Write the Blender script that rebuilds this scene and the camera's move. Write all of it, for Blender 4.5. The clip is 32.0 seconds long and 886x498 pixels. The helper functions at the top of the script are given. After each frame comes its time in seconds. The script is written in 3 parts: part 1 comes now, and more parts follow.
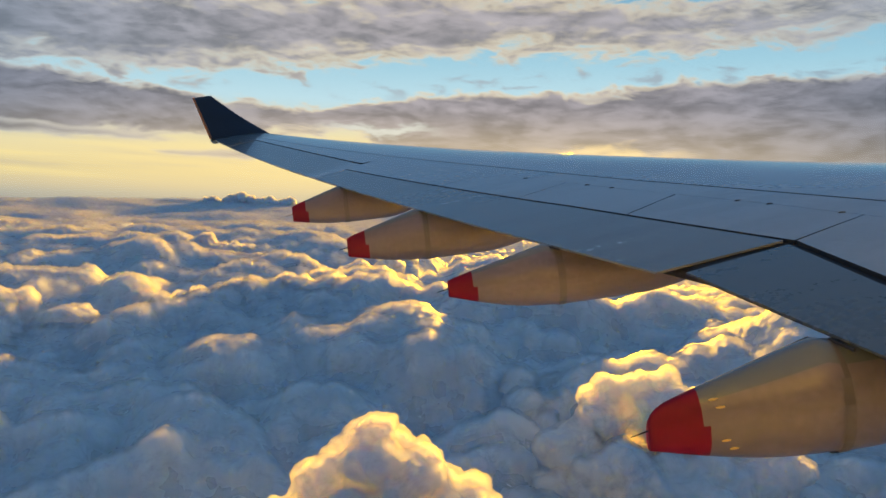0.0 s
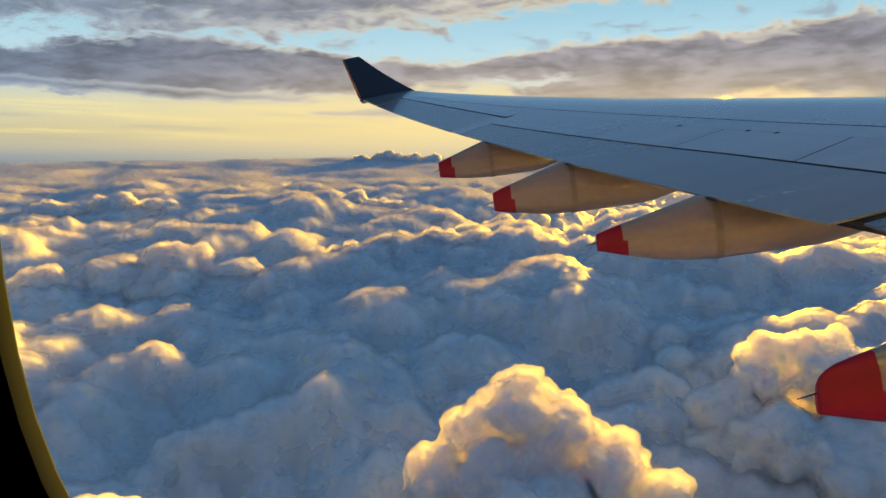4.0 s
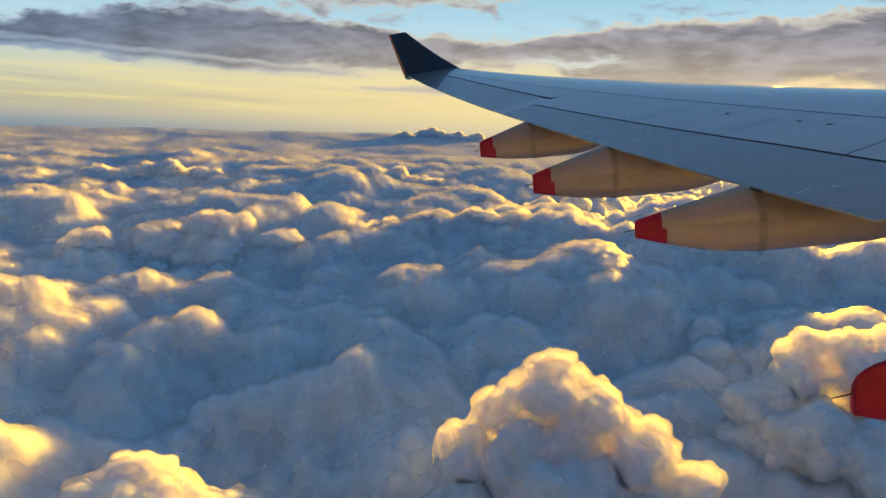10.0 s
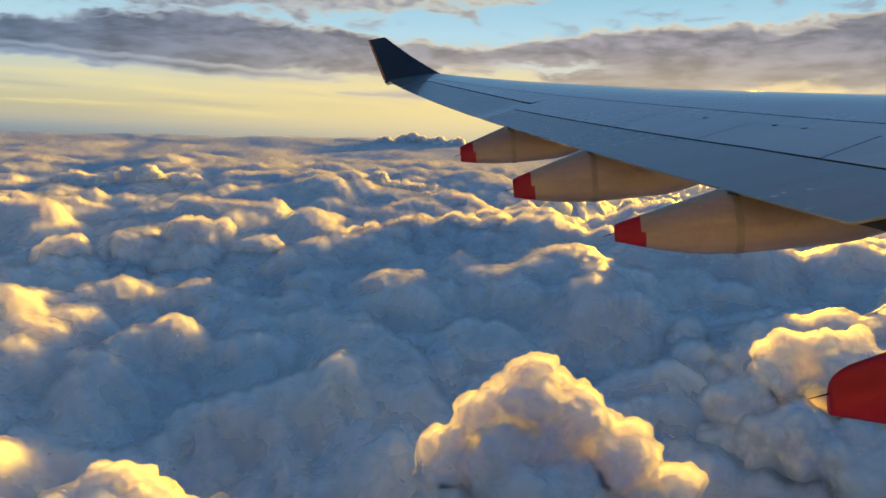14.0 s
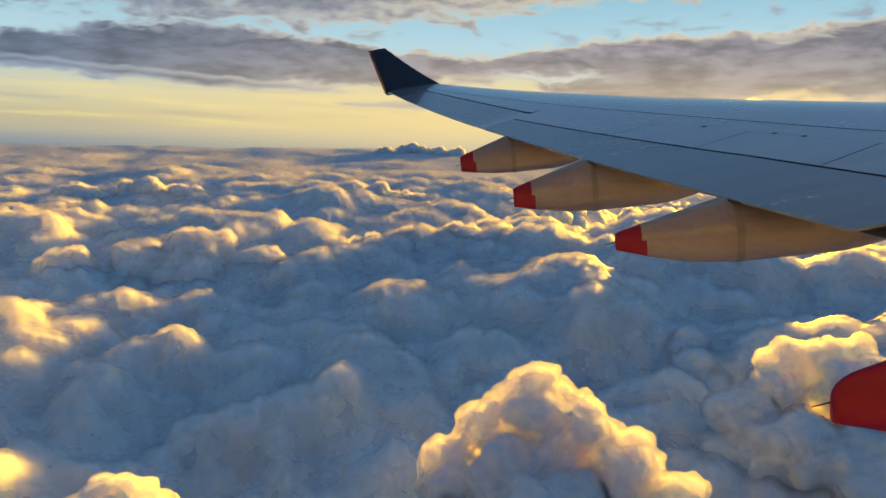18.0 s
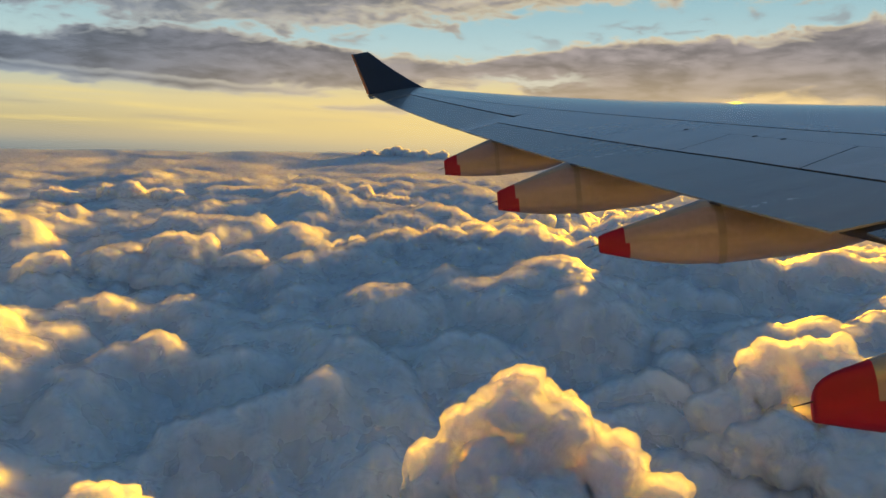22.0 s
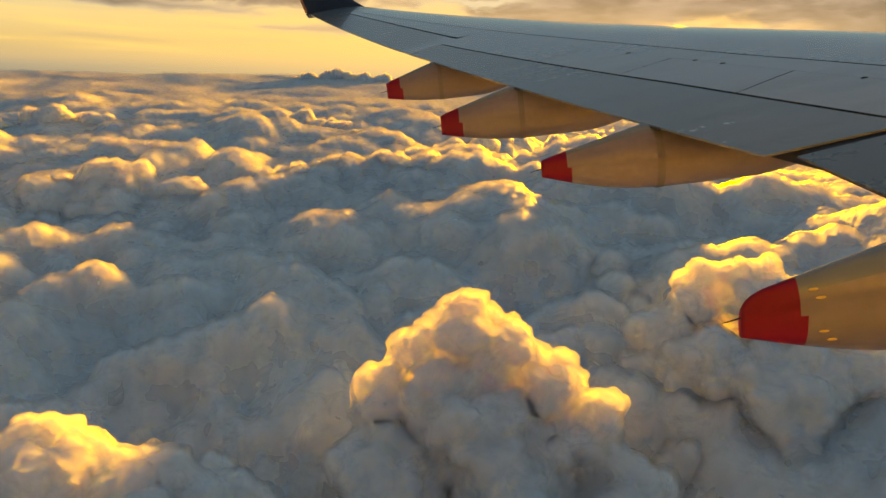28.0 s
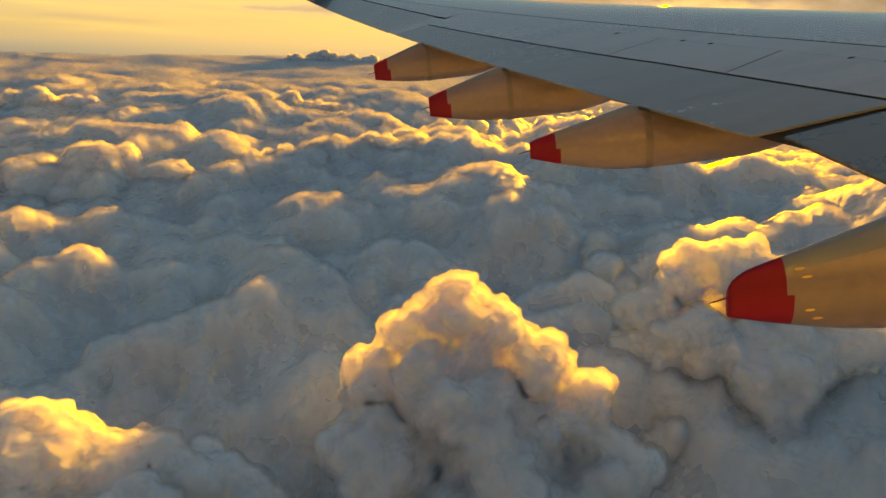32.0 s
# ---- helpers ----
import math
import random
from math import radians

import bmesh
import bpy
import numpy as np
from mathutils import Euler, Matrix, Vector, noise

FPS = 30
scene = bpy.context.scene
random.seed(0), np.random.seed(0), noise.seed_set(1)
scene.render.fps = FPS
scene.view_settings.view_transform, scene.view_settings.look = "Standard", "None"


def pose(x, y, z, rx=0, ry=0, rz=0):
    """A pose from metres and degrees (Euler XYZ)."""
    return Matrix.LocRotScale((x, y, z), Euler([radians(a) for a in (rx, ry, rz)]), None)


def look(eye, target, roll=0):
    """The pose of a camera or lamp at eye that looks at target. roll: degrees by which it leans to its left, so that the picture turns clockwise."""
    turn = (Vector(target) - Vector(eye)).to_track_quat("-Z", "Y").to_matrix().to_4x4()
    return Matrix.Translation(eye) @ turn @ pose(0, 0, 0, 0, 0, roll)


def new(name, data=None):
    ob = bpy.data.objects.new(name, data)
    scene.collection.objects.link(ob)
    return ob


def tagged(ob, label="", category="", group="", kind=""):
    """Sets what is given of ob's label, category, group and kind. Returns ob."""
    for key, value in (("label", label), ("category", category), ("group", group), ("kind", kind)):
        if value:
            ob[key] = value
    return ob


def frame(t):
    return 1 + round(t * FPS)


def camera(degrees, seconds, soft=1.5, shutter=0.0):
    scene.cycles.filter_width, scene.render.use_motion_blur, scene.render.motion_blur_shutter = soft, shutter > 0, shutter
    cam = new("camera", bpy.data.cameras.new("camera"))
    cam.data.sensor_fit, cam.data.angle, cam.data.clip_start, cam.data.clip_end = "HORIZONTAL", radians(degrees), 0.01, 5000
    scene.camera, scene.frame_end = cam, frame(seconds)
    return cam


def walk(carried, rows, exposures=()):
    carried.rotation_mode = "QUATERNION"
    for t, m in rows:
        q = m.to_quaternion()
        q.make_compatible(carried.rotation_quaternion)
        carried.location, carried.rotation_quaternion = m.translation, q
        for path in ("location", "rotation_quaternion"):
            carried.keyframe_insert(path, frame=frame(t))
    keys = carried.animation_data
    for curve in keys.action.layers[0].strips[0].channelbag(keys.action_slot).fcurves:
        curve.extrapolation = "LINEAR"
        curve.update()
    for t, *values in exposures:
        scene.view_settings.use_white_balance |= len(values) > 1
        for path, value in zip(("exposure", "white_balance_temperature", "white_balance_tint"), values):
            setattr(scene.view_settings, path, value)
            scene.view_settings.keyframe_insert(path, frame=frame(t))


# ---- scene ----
# A view from an airliner's cabin window: the left wing over a sea of cloud at sundown.
# World: origin at the traveller's eye, y outboard, x forward, z up.

# ---- camera and its walk ----
cam = camera(63.6, 32.0, soft=1.5)
# seconds, sideways shift in metres, tilt, lean, turn in degrees
PATH = [
    (0, 0.030, 85.65, -1.36, -13.19),
    (0.5, 0.030, 85.62, -0.94, -11.19),
    (1, 0.030, 85.23, -0.70, -9.01),
    (1.5, 0.030, 84.56, -0.53, -7.37),
    (2, 0.030, 83.71, -0.27, -6.21),
    (2.5, 0.014, 82.94, 0.00, -4.94),
    (3, 0.004, 82.47, 0.28, -3.52),
    (3.5, 0.000, 82.21, 0.49, -2.23),
    (5.5, 0.014, 80.27, 0.23, -1.26),
    (6, 0.017, 79.73, -0.39, -0.53),
    (6.5, 0.027, 79.67, -1.40, -0.87),
    (7, 0.037, 80.14, -1.80, -1.85),
    (7.5, 0.030, 80.12, -1.23, -1.31),
    (8, 0.020, 79.46, -0.93, -0.23),
    (8.5, 0.021, 79.28, -0.77, 0.81),
    (9, 0.023, 79.43, -0.58, 1.73),
    (9.5, 0.025, 79.67, -1.00, 2.28),
    (10, 0.040, 80.18, -1.65, 1.68),
    (10.5, 0.042, 80.85, -1.94, 0.73),
    (11, 0.045, 81.26, -1.88, 0.31),
    (11.5, 0.045, 81.01, -1.76, 0.21),
    (12, 0.045, 80.70, -1.56, 0.20),
    (12.5, 0.045, 80.68, -1.47, 0.24),
    (13, 0.045, 80.67, -1.46, 0.24),
    (13.5, 0.045, 80.65, -1.54, 0.21),
    (14, 0.045, 80.61, -1.52, 0.14),
    (14.5, 0.045, 80.56, -1.43, 0.10),
    (16.5, 0.045, 81.02, -1.03, 0.37),
    (17, 0.045, 81.16, -1.12, 0.36),
    (17.5, 0.045, 81.28, -1.13, 0.30),
    (18, 0.045, 81.39, -1.18, 0.15),
    (18.5, 0.045, 81.40, -1.22, -0.07),
    (19, 0.045, 81.29, -1.23, -0.24),
    (19.5, 0.045, 81.26, -1.16, -0.29),
    (20, 0.045, 81.29, -1.15, -0.43),
    (20.5, 0.045, 81.40, -1.10, -0.73),
    (21, 0.045, 81.62, -1.17, -0.99),
    (21.5, 0.045, 81.65, -1.13, -1.13),
    (22, 0.045, 81.69, -1.07, -1.14),
    (22.5, 0.045, 81.70, -1.23, -1.22),
    (23, 0.045, 81.71, -1.35, -1.39),
    (23.5, 0.045, 81.69, -1.45, -1.56),
    (24, 0.045, 81.48, -1.76, -1.80),
    (24.5, 0.045, 80.96, -1.94, -2.31),
    (25, 0.045, 80.52, -2.18, -3.00),
    (25.5, 0.045, 80.08, -2.31, -3.63),
    (27.5, 0.050, 77.72, -1.70, -5.75),
    (28, 0.049, 75.82, -1.38, -5.61),
    (28.5, 0.047, 73.69, -1.42, -5.23),
    (29, 0.040, 71.91, -1.49, -4.91),
    (29.5, 0.025, 70.69, -1.55, -4.82),
    (30, 0.038, 70.63, -1.85, -5.42),
    (30.5, 0.045, 71.75, -1.84, -6.45),
    (31, 0.045, 73.10, -1.62, -7.01),
    (31.5, 0.045, 73.85, -1.45, -6.89),
    (32, 0.045, 74.40, -1.27, -6.57),
]
walk(cam, [(t, pose(s, 0, 0, rx, ry, rz)) for t, s, rx, ry, rz in PATH],
     exposures=[(0, 2.28, 5500, 9), (10, 2.22, 5250, 9), (19, 2.16, 5500, 9), (23, 2.08, 6100, 8), (25, 2.12, 6700, 9), (28, 2.30, 8700, 11), (32, 2.28, 8600, 11)])

# ---- world, sun ----
SUN_AZ, SUN_EL = 23.0, 5.0          # degrees: to the right of +y, above the horizon


def wire(nt, a, b):
    nt.links.new(a, b)


def math_node(nt, op, a, b=None, c=None, clamp=False):
    n = nt.nodes.new("ShaderNodeMath")
    n.operation, n.use_clamp = op, clamp
    for i, v in enumerate((a, b, c)):
        if v is None:
            continue
        if isinstance(v, (int, float)):
            n.inputs[i].default_value = v
        else:
            wire(nt, v, n.inputs[i])
    return n.outputs[0]


def step_node(nt, v, lo, hi):
    n = nt.nodes.new("ShaderNodeMapRange")
    n.interpolation_type = "SMOOTHSTEP"
    n.inputs["From Min"].default_value, n.inputs["From Max"].default_value = lo, hi
    wire(nt, v, n.inputs["Value"])
    return n.outputs[0]


def mix_node(nt, fac, a, b):
    n = nt.nodes.new("ShaderNodeMix")
    n.data_type = "RGBA"
    for sock, v in ((n.inputs[0], fac), (n.inputs[6], a), (n.inputs[7], b)):
        if isinstance(v, tuple):
            sock.default_value = (*v, 1)
        elif isinstance(v, (int, float)):
            sock.default_value = v
        else:
            wire(nt, v, sock)
    return n.outputs[2]


def ramp_node(nt, v, stops):
    n = nt.nodes.new("ShaderNodeValToRGB")
    el = n.color_ramp.elements
    while len(el) < len(stops):
        el.new(0.5)
    for e, (p, c) in zip(el, stops):
        e.position, e.color = p, (*c, 1)
    wire(nt, v, n.inputs[0])
    return n.outputs[0]


def noise_node(nt, vec, scale, detail=4, rough=0.55, distort=0.0):
    n = nt.nodes.new("ShaderNodeTexNoise")
    n.inputs["Scale"].default_value, n.inputs["Detail"].default_value = scale, detail
    n.inputs["Roughness"].default_value, n.inputs["Distortion"].default_value = rough, distort
    wire(nt, vec, n.inputs["Vector"])
    return n.outputs["Fac"]


def build_world():
    world = bpy.data.worlds.new("sky")
    scene.world = world
    world.use_nodes = True
    nt = world.node_tree
    nt.nodes.clear()
    co = nt.nodes.new("ShaderNodeTexCoord")
    xyz = nt.nodes.new("ShaderNodeSeparateXYZ")
    wire(nt, co.outputs["Generated"], xyz.inputs[0])
    el = math_node(nt, "MULTIPLY", math_node(nt, "ARCSINE", xyz.outputs[2]), 57.2958)
    az = math_node(nt, "MULTIPLY", math_node(nt, "ARCTAN2", xyz.outputs[0], xyz.outputs[1]), 57.2958)

    def at(sx, sy, ox=0.0):
        n = nt.nodes.new("ShaderNodeCombineXYZ")
        wire(nt, math_node(nt, "MULTIPLY_ADD", az, sx, ox), n.inputs[0])
        wire(nt, math_node(nt, "MULTIPLY", el, sy), n.inputs[1])
        return n.outputs[0]

    def profile(stops):
        """A height in degrees that changes along the bearing: stops of (bearing, height)."""
        p = math_node(nt, "MULTIPLY_ADD", az, 1 / 120, 0.5, clamp=True)
        g = ramp_node(nt, p, [((a + 60) / 120, (h / 20, h / 20, h / 20)) for a, h in stops])
        return math_node(nt, "MULTIPLY", g, 20.0)

    sky = nt.nodes.new("ShaderNodeTexSky")
    sky.sky_type, sky.sun_disc = "NISHITA", False
    sky.sun_elevation, sky.sun_rotation = radians(SUN_EL), radians(SUN_AZ)
    sky.altitude = 3000
    # clear air: haze at the rim, cream and gold low down, pale blue above, dull overcast overhead
    pos = math_node(nt, "MULTIPLY_ADD", el, 1 / 60, 0.1, clamp=True)     # -6 deg -> 0, 54 deg -> 1
    air = ramp_node(nt, pos, [
        (0.00, (0.13, 0.17, 0.22)), (0.080, (0.20, 0.25, 0.28)), (0.094, (0.33, 0.35, 0.34)),
        (0.104, (0.56, 0.47, 0.33)), (0.122, (0.70, 0.55, 0.28)), (0.150, (0.84, 0.70, 0.39)),
        (0.185, (0.72, 0.73, 0.56)), (0.220, (0.66, 0.80, 0.73)), (0.270, (0.46, 0.67, 0.67)), (0.36, (0.24, 0.44, 0.53)),
        (0.45, (0.155, 0.245, 0.36)), (1.0, (0.12, 0.21, 0.33))])
    dim = nt.nodes.new("ShaderNodeVectorMath")
    dim.operation = "SCALE"
    dim.inputs["Scale"].default_value = 0.08
    wire(nt, sky.outputs[0], dim.inputs[0])
    base = mix_node(nt, 0.88, dim.outputs[0], air)
    # warmer and brighter towards the sun, bluer away from it
    near_sun = step_node(nt, math_node(nt, "ABSOLUTE", math_node(nt, "SUBTRACT", az, SUN_AZ - 9)), 52, 4)
    glow = math_node(nt, "MULTIPLY", near_sun, step_node(nt, math_node(nt, "ABSOLUTE", math_node(nt, "SUBTRACT", el, 2.2)), 4.5, 0))
    base = mix_node(nt, math_node(nt, "MULTIPLY", glow, 0.8), base, (1.25, 0.86, 0.24))
    # low gilded and grey streaks
    tilt = math_node(nt, "MULTIPLY_ADD", az, 0.035, el)
    low = nt.nodes.new("ShaderNodeCombineXYZ")
    wire(nt, math_node(nt, "MULTIPLY", az, 0.06), low.inputs[0])
    wire(nt, math_node(nt, "MULTIPLY", tilt, 1.5), low.inputs[1])
    s = noise_node(nt, low.outputs[0], 1.0, 5, 0.55)
    band = math_node(nt, "MULTIPLY", step_node(nt, el, 0.2, 1.2), step_node(nt, el, 4.6, 2.6))
    base = mix_node(nt, math_node(nt, "MULTIPLY", math_node(nt, "MULTIPLY", step_node(nt, s, 0.50, 0.66), band), 0.65), base, (1.15, 0.84, 0.28))
    base = mix_node(nt, math_node(nt, "MULTIPLY", math_node(nt, "MULTIPLY", step_node(nt, s, 0.47, 0.36), band), 0.40), base, (0.50, 0.42, 0.31))
    # edges of the cloud layers wander: broad swells, then tatters
    broad = noise_node(nt, at(0.075, 0.22, 4.0), 1.0, 4, 0.55)
    tatter = noise_node(nt, at(0.30, 0.85, 9.0), 1.0, 10, 0.66, 0.4)
    wander = math_node(nt, "ADD", math_node(nt, "MULTIPLY_ADD", broad, 2.2, -1.1), math_node(nt, "MULTIPLY_ADD", tatter, 5.6, -2.8))
    tone = noise_node(nt, at(0.20, 0.62, 31.0), 1.0, 11, 0.68, 0.25)

    def layer(base, bottom, top, soft, cool, warm, rough=1.0, solid=0.97):
        """One sheet of cloud between two heights that vary along the bearing; thin edges are bright, the middle dull."""
        e = math_node(nt, "MULTIPLY_ADD", wander, rough, el)
        above = math_node(nt, "SUBTRACT", e, profile(bottom))
        below = math_node(nt, "SUBTRACT", profile(top), e)
        inside = math_node(nt, "MINIMUM", above, below)
        cover = math_node(nt, "MULTIPLY", step_node(nt, inside, -0.1, soft), solid)
        body = step_node(nt, inside, 0.0, soft * 2.2)
        grey = mix_node(nt, step_node(nt, tone, 0.34, 0.66), tuple(c * 0.70 for c in cool), tuple(c * 1.35 for c in cool))
        gilt = mix_node(nt, step_node(nt, tone, 0.34, 0.66), tuple(c * 0.70 for c in warm), tuple(c * 1.5 for c in warm))
        grey = mix_node(nt, math_node(nt, "MULTIPLY", near_sun, 0.9), grey, gilt)
        rim = mix_node(nt, near_sun, (0.40, 0.44, 0.47), (0.95, 0.72, 0.42))
        return mix_node(nt, cover, base, mix_node(nt, body, rim, grey))

    cool, warm = (0.140, 0.163, 0.202), (0.37, 0.29, 0.25)
    # high sheet overhead, with a blue gap at its left
    base = layer(base, [(-60, 8.4), (-30, 8.6), (-24, 7.9), (-10, 7.9), (-3, 8.7), (4, 9.0), (10, 9.8), (18, 10.6), (30, 10.4), (45, 11.6), (60, 12)],
                 [(-60, 15), (-20, 14.5), (10, 16), (40, 15), (60, 15)], 1.1, (0.20, 0.225, 0.265), (0.40, 0.31, 0.26), 1.25, 0.92)
    # the long dark band and the bank that it runs into under the sun
    base = layer(base, [(-60, 4.0), (-33, 4.3), (-20, 3.9), (-8, 3.7), (2, 4.5), (7, 4.2), (11, 1.5), (60, 0.5)],
                 [(-60, 6.0), (-32, 6.4), (-27, 7.6), (-20, 8.4), (-10, 7.7), (-2, 6.8), (4, 6.7), (12, 8.0), (24, 8.2), (33, 9.0), (60, 9)],
                 0.34, cool, warm, 0.55)
    base = layer(base, [(-60, 4.2), (-31, 4.4), (-18, 3.5), (-10, 3.4), (-4, 4.6), (60, 5.0)],
                 [(-60, 5.2), (-31, 5.3), (-18, 4.6), (-10, 4.1), (-4, 4.2), (60, 0.5)], 0.30, (0.15, 0.18, 0.225), warm, 0.18)
    # small streaks over the wing tip, a bright slot beside it
    base = layer(base, [(-60, 5.0), (-10, 3.2), (-8, 2.5), (-2, 2.2), (1, 2.6), (3, 5), (60, 5)],
                 [(-60, 0.5), (-10, 2.8), (-8, 3.0), (-2, 3.1), (1, 2.4), (3, 0.5), (60, 0.5)], 0.25, cool, warm, 0.12)
    slot = math_node(nt, "MULTIPLY", step_node(nt, math_node(nt, "ABSOLUTE", math_node(nt, "SUBTRACT", az, 8.0)), 6.0, 1.5),
                     step_node(nt, math_node(nt, "ABSOLUTE", math_node(nt, "SUBTRACT", math_node(nt, "MULTIPLY_ADD", wander, 0.55, el), 4.9)), 0.55, 0.1))
    base = mix_node(nt, math_node(nt, "MULTIPLY", slot, 0.85), base, (0.86, 0.80, 0.62))
    # scattered tatters in the blue gap
    bits = math_node(nt, "MULTIPLY", step_node(nt, tatter, 0.52, 0.66), step_node(nt, math_node(nt, "ABSOLUTE", math_node(nt, "SUBTRACT", el, 9.0)), 2.5, 0.5))
    base = mix_node(nt, math_node(nt, "MULTIPLY", bits, 0.6), base, mix_node(nt, near_sun, (0.21, 0.25, 0.29), (0.40, 0.34, 0.31)))
    # peach light soaks the lowest cloud on the sun's side, and one gap over the wing burns through
    low_glow = math_node(nt, "MULTIPLY", near_sun, step_node(nt, el, 7.5, 1.5))
    base = mix_node(nt, math_node(nt, "MULTIPLY", low_glow, 0.45), base, (1.15, 0.78, 0.32))
    gap = math_node(nt, "MULTIPLY", step_node(nt, math_node(nt, "ABSOLUTE", math_node(nt, "SUBTRACT", az, 26.5)), 8.0, 0.5),
                    step_node(nt, math_node(nt, "ABSOLUTE", math_node(nt, "SUBTRACT", math_node(nt, "MULTIPLY_ADD", wander, 0.5, el), 3.3)), 0.9, 0.0))
    base = mix_node(nt, math_node(nt, "MULTIPLY", gap, 0.7), base, (1.5, 1.0, 0.38))
    # the half of the sky away from the sun is a dull dusk blue
    turn = math_node(nt, "ABSOLUTE", math_node(nt, "SUBTRACT", az, 30.0))
    turn = math_node(nt, "MINIMUM", turn, math_node(nt, "SUBTRACT", 360.0, turn))
    dusk = math_node(nt, "MULTIPLY", step_node(nt, turn, 62, 125), step_node(nt, el, 70, 35))
    base = mix_node(nt, dusk, base, ramp_node(nt, pos, [(0.0, (0.075, 0.12, 0.17)), (0.2, (0.095, 0.155, 0.225)), (1.0, (0.085, 0.15, 0.235))]))
    bg = nt.nodes.new("ShaderNodeBackground")
    bg.inputs["Strength"].default_value = 0.21
    wire(nt, base, bg.inputs["Color"])
    out = nt.nodes.new("ShaderNodeOutputWorld")
    wire(nt, bg.outputs[0], out.inputs["Surface"])


build_world()
sun = new("sun", bpy.data.lights.new("sun", "SUN"))
sun.data.energy, sun.data.angle, sun.data.color = 5.0, radians(0.5), (1.0, 0.47, 0.0)
_a, _e = radians(SUN_AZ), radians(SUN_EL)
sun.matrix_world = look((0, 0, 0), (-math.sin(_a) * math.cos(_e), -math.cos(_a) * math.cos(_e), -math.sin(_e)))


# ---- materials ----
def material(name):
    m = bpy.data.materials.new(name)
    m.use_nodes = True
    nt = m.node_tree
    return m, nt, nt.nodes["Principled BSDF"], nt.nodes["Material Output"]


def object_coord(nt):
    return nt.nodes.new("ShaderNodeTexCoord").outputs["Object"]


def paint(name, colour, rough, grime=0.12, scale=1.5, metal=0.0, bump=0.0003, coat=0.0):
    """Painted sheet: faint blotches, streaks along the airflow, fine orange peel."""
    m, nt, b, _ = material(name)
    co = object_coord(nt)
    stretch = nt.nodes.new("ShaderNodeMapping")
    stretch.inputs["Scale"].default_value = (0.25, 2.0, 2.0)
    wire(nt, co, stretch.inputs[0])
    big = noise_node(nt, stretch.outputs[0], scale, 5, 0.6)
    small = noise_node(nt, co, scale * 14, 3, 0.6)
    f = math_node(nt, "MULTIPLY_ADD", small, 0.35, math_node(nt, "MULTIPLY", big, 0.65))
    dark = tuple(c * (1 - grime * 1.6) for c in colour)
    light = tuple(min(c * (1 + grime), 1) for c in colour)
    wire(nt, mix_node(nt, step_node(nt, f, 0.3, 0.7), dark, light), b.inputs["Base Color"])
    wire(nt, math_node(nt, "MULTIPLY_ADD", f, 0.10, rough - 0.05), b.inputs["Roughness"])
    b.inputs["Metallic"].default_value = metal
    b.inputs["Coat Weight"].default_value = coat
    b.inputs["Coat Roughness"].default_value = 0.07
    bp = nt.nodes.new("ShaderNodeBump")
    bp.inputs["Strength"].default_value, bp.inputs["Distance"].default_value = bump, 0.02
    wire(nt, big, bp.inputs["Height"])
    wire(nt, bp.outputs[0], b.inputs["Normal"])
    return m


def cloud_material(name, depth):
    """Dense white vapour: light sinks in and comes out again some metres off."""
    m, nt, b, out = material(name)
    geo = nt.nodes.new("ShaderNodeNewGeometry")
    n = noise_node(nt, geo.outputs["Position"], 0.035, 7, 0.62, 0.6)
    tone = noise_node(nt, geo.outputs["Position"], 0.006, 5, 0.6)
    bp = nt.nodes.new("ShaderNodeBump")
    bp.inputs["Strength"].default_value, bp.inputs["Distance"].default_value = 0.05, 8.0
    wire(nt, n, bp.inputs["Height"])
    wire(nt, bp.outputs[0], b.inputs["Normal"])
    wire(nt, mix_node(nt, step_node(nt, tone, 0.3, 0.7), (0.70, 0.71, 0.74), (0.84, 0.84, 0.84)), b.inputs["Base Color"])
    b.inputs["Roughness"].default_value = 1.0
    b.inputs["Specular IOR Level"].default_value = 0.0
    b.inputs["Subsurface Weight"].default_value = 1.0
    b.inputs["Subsurface Radius"].default_value = (1.0, 0.88, 0.70)
    b.inputs["Subsurface Scale"].default_value = depth
    return m


def mist_material(name, amount):
    """Thin vapour round a cloud: scatters light to both sides and lets the rest through."""
    m, nt, b, out = material(name)
    nt.nodes.remove(b)
    geo = nt.nodes.new("ShaderNodeNewGeometry")
    n = noise_node(nt, geo.outputs["Position"], 0.05, 6, 0.65, 0.5)
    t = nt.nodes.new("ShaderNodeBsdfTranslucent")
    t.inputs["Color"].default_value = (0.95, 0.95, 0.95, 1)
    onward = nt.nodes.new("ShaderNodeBsdfRefraction")     # droplets throw most light onward
    onward.inputs["Color"].default_value = (0.97, 0.97, 0.97, 1)
    onward.inputs["Roughness"].default_value, onward.inputs["IOR"].default_value = 0.75, 1.15
    both = nt.nodes.new("ShaderNodeMixShader")
    both.inputs[0].default_value = 0.6
    wire(nt, t.outputs[0], both.inputs[1])
    wire(nt, onward.outputs[0], both.inputs[2])
    clear = nt.nodes.new("ShaderNodeBsdfTransparent")
    mix = nt.nodes.new("ShaderNodeMixShader")
    wire(nt, math_node(nt, "MULTIPLY", step_node(nt, n, 0.0, 0.6), amount), mix.inputs[0])
    wire(nt, clear.outputs[0], mix.inputs[1])
    wire(nt, both.outputs[0], mix.inputs[2])
    wire(nt, mix.outputs[0], out.inputs["Surface"])
    return m


